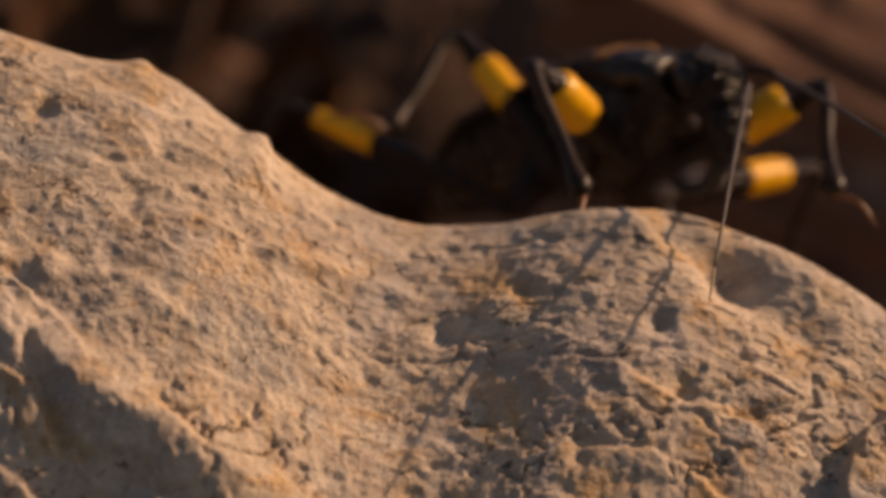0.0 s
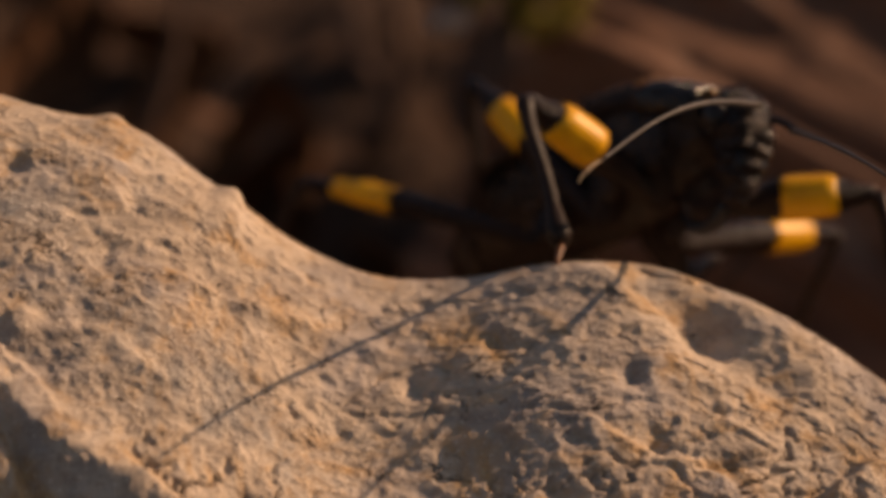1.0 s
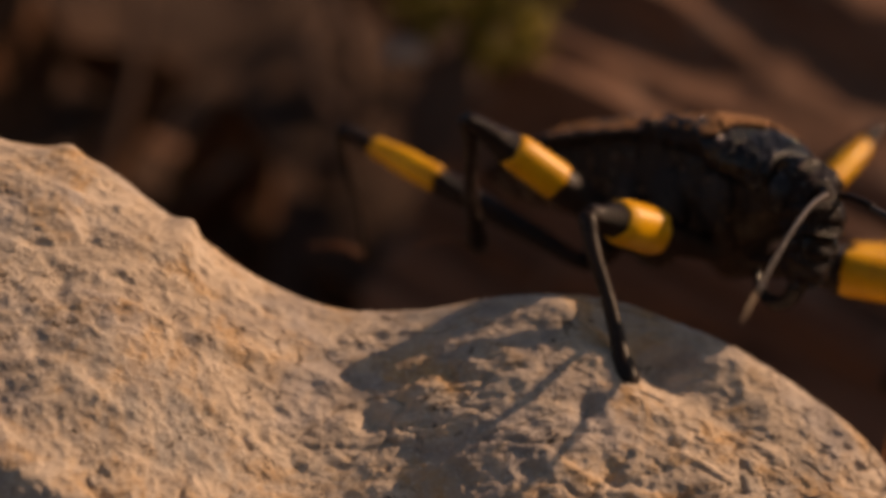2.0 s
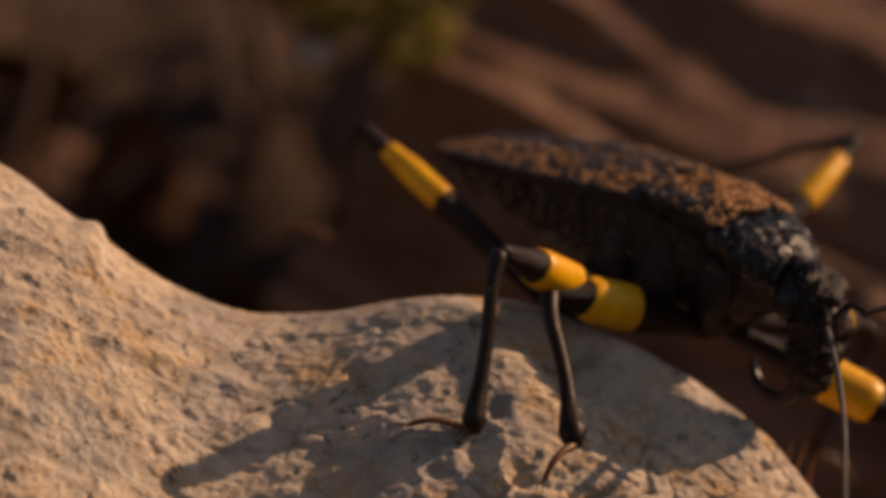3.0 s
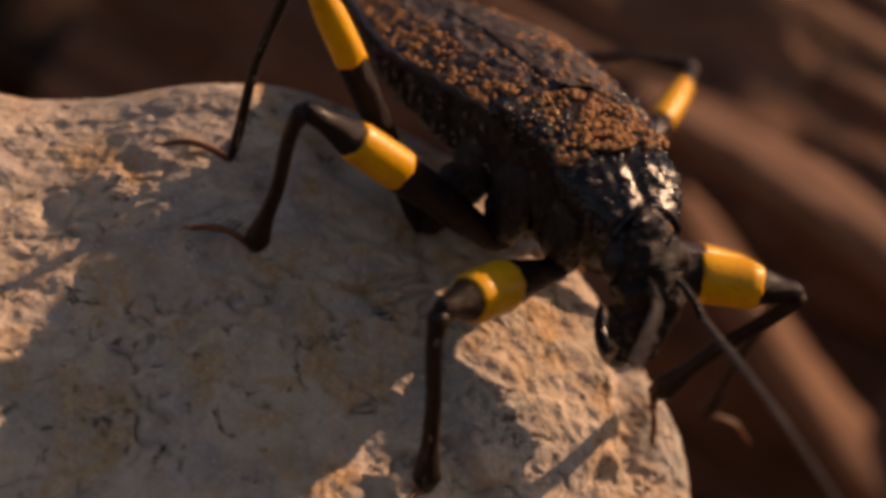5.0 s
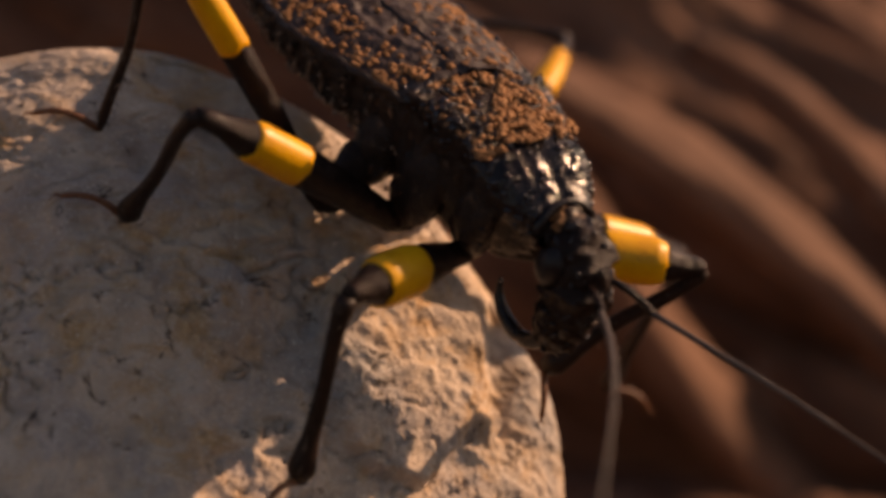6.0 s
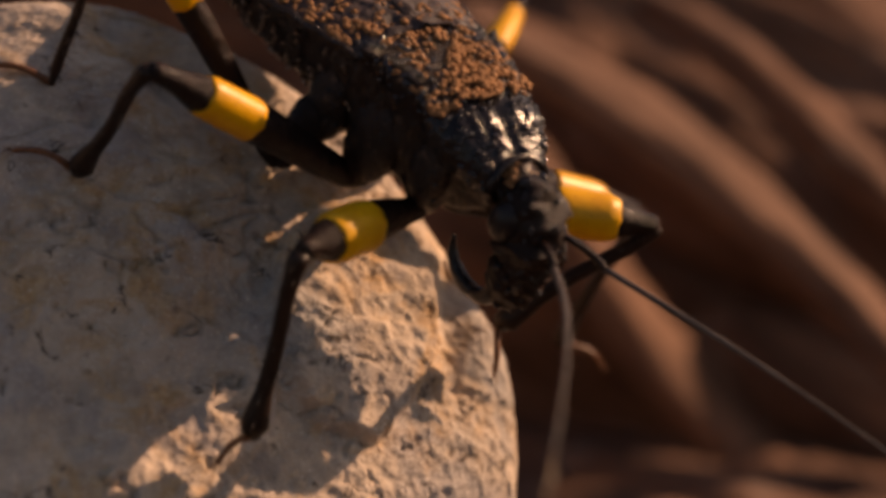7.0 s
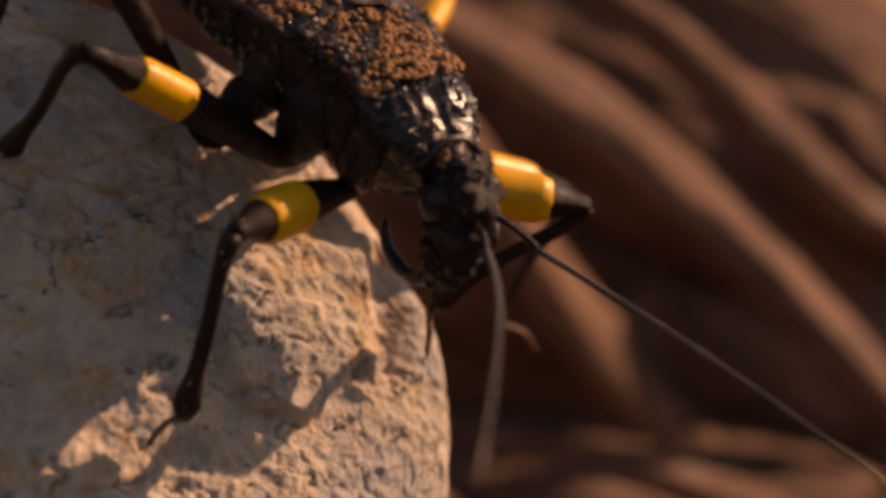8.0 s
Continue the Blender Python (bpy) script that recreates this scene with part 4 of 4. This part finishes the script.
# where each shin ends, mm
FEET = {
    "Rfront": [(0, 10.5, 168.0, 61.3), (0.5, 10.5, 167.0, 61.4), (1, 10.9, 167.5, 61.7), (1.2, 16.4, 175.0, 64.4), (2.3, 19.1, 156.5, 51.2), (2.5, 19.5, 155.8, 51.0), (2.7, 20.0, 154.9, 51.1), (3, 20.3, 153.2, 51.4), (3.2, 22.8, 159.0, 52.3), (3.5, 28.7, 153.9, 47.7), (3.7, 27.4, 149.4, 38.7), (4, 26.7, 146.2, 36.5), (4.3, 25.6, 145.1, 35.5), (4.5, 25.0, 145.3, 35.8), (4.7, 24.8, 145.1, 35.8), (5.8, 24.3, 142.5, 34.2)],
    "Rmiddle": [(0, -4.6, 191.3, 64.8), (0.5, 5.2, 197.8, 59.3), (1, 6.0, 199.2, 60.9), (1.2, 5.4, 199.2, 61.1), (2.3, 10.1, 168.4, 63.3), (2.5, 11.1, 159.8, 56.3), (2.7, 12.9, 156.0, 52.5), (3, 13.4, 155.4, 51.9), (3.2, 13.3, 155.3, 51.7), (3.5, 13.9, 155.6, 51.6), (3.7, 14.1, 155.0, 51.0), (4, 13.8, 154.0, 50.7), (4.3, 14.0, 153.5, 49.8), (4.5, 13.8, 153.5, 50.3), (4.7, 13.8, 153.5, 50.4), (5.8, 13.8, 153.5, 50.1)],
    "Rhind": [(0, -21.7, 211.1, 54.3), (0.5, -20.4, 207.2, 53.7), (1, -16.5, 210.3, 52.3), (1.2, -14.0, 212.1, 51.4), (2.3, 2.1, 199.0, 63.4), (2.5, 2.3, 199.2, 64.0), (2.7, 2.7, 197.1, 63.1), (3, 4.9, 198.7, 62.6), (3.2, 7.2, 197.4, 62.5), (3.5, 8.1, 195.7, 59.2), (3.7, 8.4, 190.8, 61.7), (4, 12.5, 159.1, 56.1), (4.3, 12.5, 158.2, 55.1), (4.5, 12.5, 158.4, 55.9), (4.7, 12.5, 158.6, 55.9), (5.8, 12.5, 159.1, 55.5)],
    "Lfront": [(0, 30.2, 173.8, 60.9), (0.5, 34.4, 170.6, 54.9), (1, 38.1, 171.6, 53.5), (1.2, 39.7, 172.5, 53.4), (2.3, 49.6, 174.6, 45.8), (2.5, 51.2, 176.0, 45.1), (2.7, 50.9, 177.9, 42.1), (3, 50.5, 176.8, 41.4), (3.2, 49.7, 170.9, 42.9), (3.5, 49.1, 167.9, 41.5), (3.7, 48.1, 162.6, 40.9), (4, 46.7, 161.8, 39.1), (4.3, 44.5, 158.4, 38.1), (4.5, 43.2, 157.2, 38.8), (4.7, 43.2, 157.3, 38.9), (5.8, 44.0, 153.7, 38.8)],
    "Lmiddle": [(0, 31.6, 211.1, 50.8), (0.5, 33.3, 209.3, 49.4), (1, 34.7, 206.4, 49.6), (1.2, 35.9, 205.0, 50.5), (2.3, 47.0, 187.7, 49.3), (2.5, 48.6, 186.6, 48.3), (2.7, 48.8, 186.3, 46.0), (3, 46.0, 192.0, 44.5), (3.2, 45.5, 187.0, 44.6), (3.5, 49.6, 177.3, 44.0), (3.7, 50.6, 172.5, 39.0), (4, 49.8, 171.3, 35.0), (4.3, 49.9, 169.6, 33.5), (4.5, 49.9, 169.4, 34.0), (4.7, 50.1, 169.4, 34.3), (5.8, 53.0, 167.0, 34.0)],
    "Lhind": [(0, 22.9, 227.3, 52.7), (0.5, 25.4, 225.5, 49.3), (1, 27.7, 222.3, 49.5), (1.2, 29.2, 220.7, 51.6), (2.3, 33.7, 208.0, 67.7), (2.5, 33.4, 206.8, 69.7), (2.7, 32.5, 206.2, 70.5), (3, 34.7, 202.9, 68.0), (3.2, 34.6, 197.8, 67.1), (3.5, 35.9, 194.4, 64.5), (3.7, 36.2, 191.6, 60.9), (4, 34.4, 189.2, 61.1), (4.3, 34.5, 187.5, 60.6), (4.5, 34.5, 187.3, 61.6), (4.7, 34.9, 186.7, 62.1), (5.8, 35.3, 186.0, 63.0)],
}
# where each knee is, in the bug's own space, mm
KNEES = {
    "Rfront": [(0, 14.0, -12.9, 3.8), (0.5, 12.4, -13.3, 3.8), (1, 10.7, -13.6, 3.7), (1.2, 5.4, -9.0, 7.2), (2.3, 13.7, -15.9, -3.1), (2.5, 11.1, -16.0, -1.6), (2.7, 9.0, -15.8, -1.1), (3, 7.8, -15.9, -1.9), (3.2, 11.3, -14.5, 2.1), (3.5, 16.1, -13.7, 1.2), (3.7, 19.0, -13.6, -3.5), (4, 18.7, -13.7, -3.0), (4.3, 18.0, -14.1, -2.9), (4.5, 17.7, -14.4, -3.4), (4.7, 17.4, -14.6, -3.5), (5.8, 14.9, -15.5, -2.5)],
    "Rmiddle": [(0, -5.0, -8.5, 10.3), (0.5, -5.6, -8.3, 10.0), (1, -5.5, -10.8, 9.1), (1.2, -6.2, -11.4, 8.2), (2.3, 12.0, -18.0, 5.9), (2.5, 11.1, -19.3, 4.5), (2.7, 8.8, -21.1, 2.6), (3, 7.7, -21.5, 2.1), (3.2, 8.7, -21.4, 1.9), (3.5, 7.4, -21.5, 2.1), (3.7, 7.2, -20.4, 4.4), (4, 5.7, -19.7, 5.6), (4.3, 5.5, -19.7, 5.6), (4.5, 5.6, -20.0, 5.1), (4.7, 4.6, -20.0, 5.1), (5.8, 2.4, -20.4, 4.0)],
    "Rhind": [(0, -14.5, -20.7, 5.3), (0.5, -13.1, -23.5, 3.5), (1, -17.0, -20.6, 1.2), (1.2, -18.6, -19.0, -0.1), (2.3, 0.4, -25.1, 9.0), (2.5, -16.1, -15.1, 7.6), (2.7, -16.8, -15.1, 6.7), (3, -19.4, -14.2, 3.3), (3.2, -20.5, -13.2, 1.6), (3.5, -21.3, -12.2, -0.1), (3.7, -19.7, -12.0, 3.9), (4, -0.5, -18.6, 14.0), (4.3, -0.7, -18.6, 14.0), (4.5, -1.0, -19.0, 13.8), (4.7, -2.1, -18.8, 13.7), (5.8, -6.4, -19.6, 12.1)],
    "Lfront": [(0, 20.2, 11.3, 0.6), (0.5, 20.1, 12.9, -6.2), (1, 20.1, 12.8, -4.3), (1.2, 19.8, 13.1, -3.8), (2.3, 21.9, 10.5, -9.1), (2.5, 22.2, 9.7, -9.8), (2.7, 22.1, 8.4, -11.9), (3, 22.4, 9.6, -9.5), (3.2, 22.0, 11.0, -6.5), (3.5, 20.3, 12.7, -4.9), (3.7, 19.1, 13.4, -2.8), (4, 16.4, 15.1, -4.5), (4.3, 16.8, 15.0, -4.5), (4.5, 17.0, 14.8, -4.3), (4.7, 16.8, 15.0, -4.7), (5.8, 18.2, 14.2, -4.6)],
    "Lmiddle": [(0, 3.7, 23.0, -2.0), (0.5, 3.0, 22.6, -0.8), (1, 2.5, 22.2, 0.2), (1.2, 2.2, 22.2, 0.1), (2.3, 11.7, 22.5, -6.8), (2.5, 13.2, 21.8, -8.1), (2.7, 14.6, 21.0, -9.3), (3, 6.1, 23.3, -8.9), (3.2, 3.5, 23.4, -7.5), (3.5, 7.4, 23.2, -3.2), (3.7, 6.7, 23.5, -6.2), (4, 5.6, 23.0, -10.8), (4.3, 6.1, 22.8, -11.6), (4.5, 6.6, 22.9, -11.3), (4.7, 6.5, 22.8, -11.4), (5.8, 9.9, 22.4, -11.2)],
    "Lhind": [(0, -8.4, 23.8, 7.6), (0.5, -8.1, 24.1, 7.4), (1, -7.5, 24.6, 7.1), (1.2, -7.1, 24.9, 6.9), (2.3, -4.6, 26.8, 5.7), (2.5, -4.2, 27.1, 5.4), (2.7, -3.8, 27.3, 5.2), (3, -3.1, 27.7, 4.9), (3.2, -5.7, 27.3, 4.4), (3.5, -8.4, 26.8, 3.2), (3.7, -12.2, 26.2, -0.5), (4, -14.4, 25.0, -2.7), (4.3, -14.7, 25.0, -3.5), (4.5, -14.5, 25.1, -3.1), (4.7, -14.0, 25.4, -2.9), (5.8, -14.3, 25.7, -6.1)],
}
# ways of the two joints of each feeler, in the bug's own space
FEELERS = {
    "R": [(0, 0.77, 0.23, -0.60, 0.51, -0.54, -0.67), (0.5, 0.83, -0.01, -0.55, 0.48, -0.61, -0.63), (1, 0.91, -0.33, -0.25, 0.39, -0.76, -0.51), (1.2, 0.92, -0.39, 0.02, 0.42, -0.84, -0.36), (2.3, 0.93, -0.37, -0.01, 0.69, -0.69, -0.24), (2.5, 0.97, -0.08, 0.25, 0.69, -0.68, -0.24), (2.7, 0.82, -0.56, 0.13, 0.69, -0.72, -0.06), (3, 0.74, -0.66, -0.09, 0.71, -0.64, -0.29), (3.2, 0.76, -0.65, 0.01, 0.71, -0.67, -0.20), (3.5, 0.77, -0.62, 0.15, 0.50, -0.85, 0.19), (3.7, 0.89, -0.45, 0.01, 0.74, -0.64, 0.23), (4, 0.91, -0.41, 0.03, 0.74, -0.60, 0.32), (4.3, 0.89, -0.45, 0.08, 0.73, -0.60, 0.33), (4.5, 0.88, -0.46, 0.09, 0.73, -0.59, 0.34), (4.7, 0.92, -0.39, 0.06, 0.71, -0.61, 0.35), (5.8, 0.90, -0.41, 0.11, 0.72, -0.67, 0.20)],
    "L": [(0, 0.88, 0.39, -0.27, 0.84, -0.12, -0.52), (0.5, 0.82, 0.48, -0.32, 0.86, -0.19, -0.47), (1, 0.83, 0.10, -0.55, 0.82, -0.24, -0.53), (1.2, 0.81, 0.41, -0.41, 0.86, -0.10, -0.49), (2.3, 1.00, -0.01, -0.08, 0.93, -0.38, -0.05), (2.5, 0.96, -0.26, 0.12, 0.85, -0.49, 0.18), (2.7, 0.92, -0.36, 0.18, 0.79, -0.54, 0.30), (3, 0.91, -0.39, 0.17, 0.74, -0.56, 0.37), (3.2, 0.93, -0.37, 0.08, 0.71, -0.58, 0.40), (3.5, 0.96, -0.22, -0.16, 0.68, -0.60, 0.43), (3.7, 0.71, 0.31, -0.63, 0.67, -0.58, 0.47), (4, 0.97, -0.15, -0.18, 0.79, -0.51, 0.35), (4.3, 0.96, -0.29, -0.02, 0.78, -0.50, 0.37), (4.5, 0.92, -0.36, -0.12, 0.84, -0.47, 0.27), (4.7, 0.94, -0.16, -0.29, 0.89, -0.43, 0.16), (5.8, 0.89, 0.40, -0.21, 0.97, 0.23, 0.05)],
}
# the way of each foot, in the world
TOES = {
    "Rfront": [(0, -0.15, -0.4, -0.9), (1.2, -0.2, -0.4, -0.9), (2.3, -0.42, -0.3, -0.85), (3, -0.6, -0.4, -0.65), (3.5, -0.4, -0.5, -0.7), (5.8, -0.72, -0.55, -0.4)],
    "Rmiddle": [(0, -0.8, -0.2, 0.2), (1.2, -0.8, -0.2, 0.0), (5.8, -0.95, 0.15, 0.25)],
    "Rhind": [(0, -0.9, -0.1, 0.2), (5.8, -0.93, 0.3, 0.12)],
    "Lfront": [(0, 0.5, -0.3, -0.4), (5.8, -0.1, -0.3, -0.9)],
    "Lmiddle": [(0, 0.8, 0.2, -0.5), (5.8, 0.8, 0.2, -0.5)],
    "Lhind": [(0, 0.6, 0.7, -0.2), (5.8, 0.6, 0.7, -0.2)],
}


def body_at(t):
    x, y, z, rx, ry, rz = glide(BODY, t)
    return pose(x * MM, y * MM, z * MM, rx, ry, rz)


def head_at(t):
    nod, turn = glide(HEAD, t)
    return Matrix.Translation(NECK * MM) @ pose(0, 0, 0, 0, nod, turn) @ Matrix.Translation(-NECK * MM)


def leg_poses(name, t, body):
    side, kind = name[0], name[1:]
    (hx, hy, hz), lf, lt = LEG[kind]
    hip = Vector((hx, hy if side == "L" else -hy, hz))
    inv = body.inverted()
    foot = inv @ (Vector(glide(FEET[name], t)) * MM) / MM
    hint = Vector(glide(KNEES[name], t))
    d = foot - hip
    dist = min(max(d.length, abs(lf - lt) + 0.3), lf + lt - 0.05)
    d.normalize()
    foot = hip + d * dist
    a = (dist * dist + lf * lf - lt * lt) / (2 * dist)
    out = hint - hip
    out = (out - d * out.dot(d)).normalized()
    knee = hip + d * a + out * math.sqrt(max(0.0, lf * lf - a * a))
    toe = inv.to_3x3() @ Vector(glide(TOES[name], t))
    bend = out
    return (aim(hip * MM, knee - hip, bend), aim(knee * MM, foot - knee, bend), aim(foot * MM, toe, inv.to_3x3() @ Vector((0, -0.5, 1))))


def motions():
    times = [round(0.1 * k, 1) for k in range(59)] + [8.0]
    walk(bug, [(t, body_at(t)) for t in times])
    for name, pieces in limbs.items():
        made = [leg_poses(name, t, body_at(t)) for t in times]
        for k, piece in enumerate(pieces):
            walk(piece, [(t, m[k]) for t, m in zip(times, made)])
    walk(head, [(t, head_at(t)) for t in times])
    for side, (scape, lash) in feelers.items():
        rows_a, rows_b = [], []
        for t in times:
            v = glide(FEELERS[side], t)
            a, b = Vector(v[:3]).normalized(), Vector(v[3:]).normalized()
            root = head_at(t) @ (Vector((20.93, 1.05 if side == "L" else -1.05, 0.25)) * MM) / MM
            rows_a.append((t, aim(root * MM, a, (0.1, 0.2, 1))))
            rows_b.append((t, aim((root + a * 3.5) * MM, b, (0.1, 0.2, 1))))
        walk(scape, rows_a)
        walk(lash, rows_b)


motions()
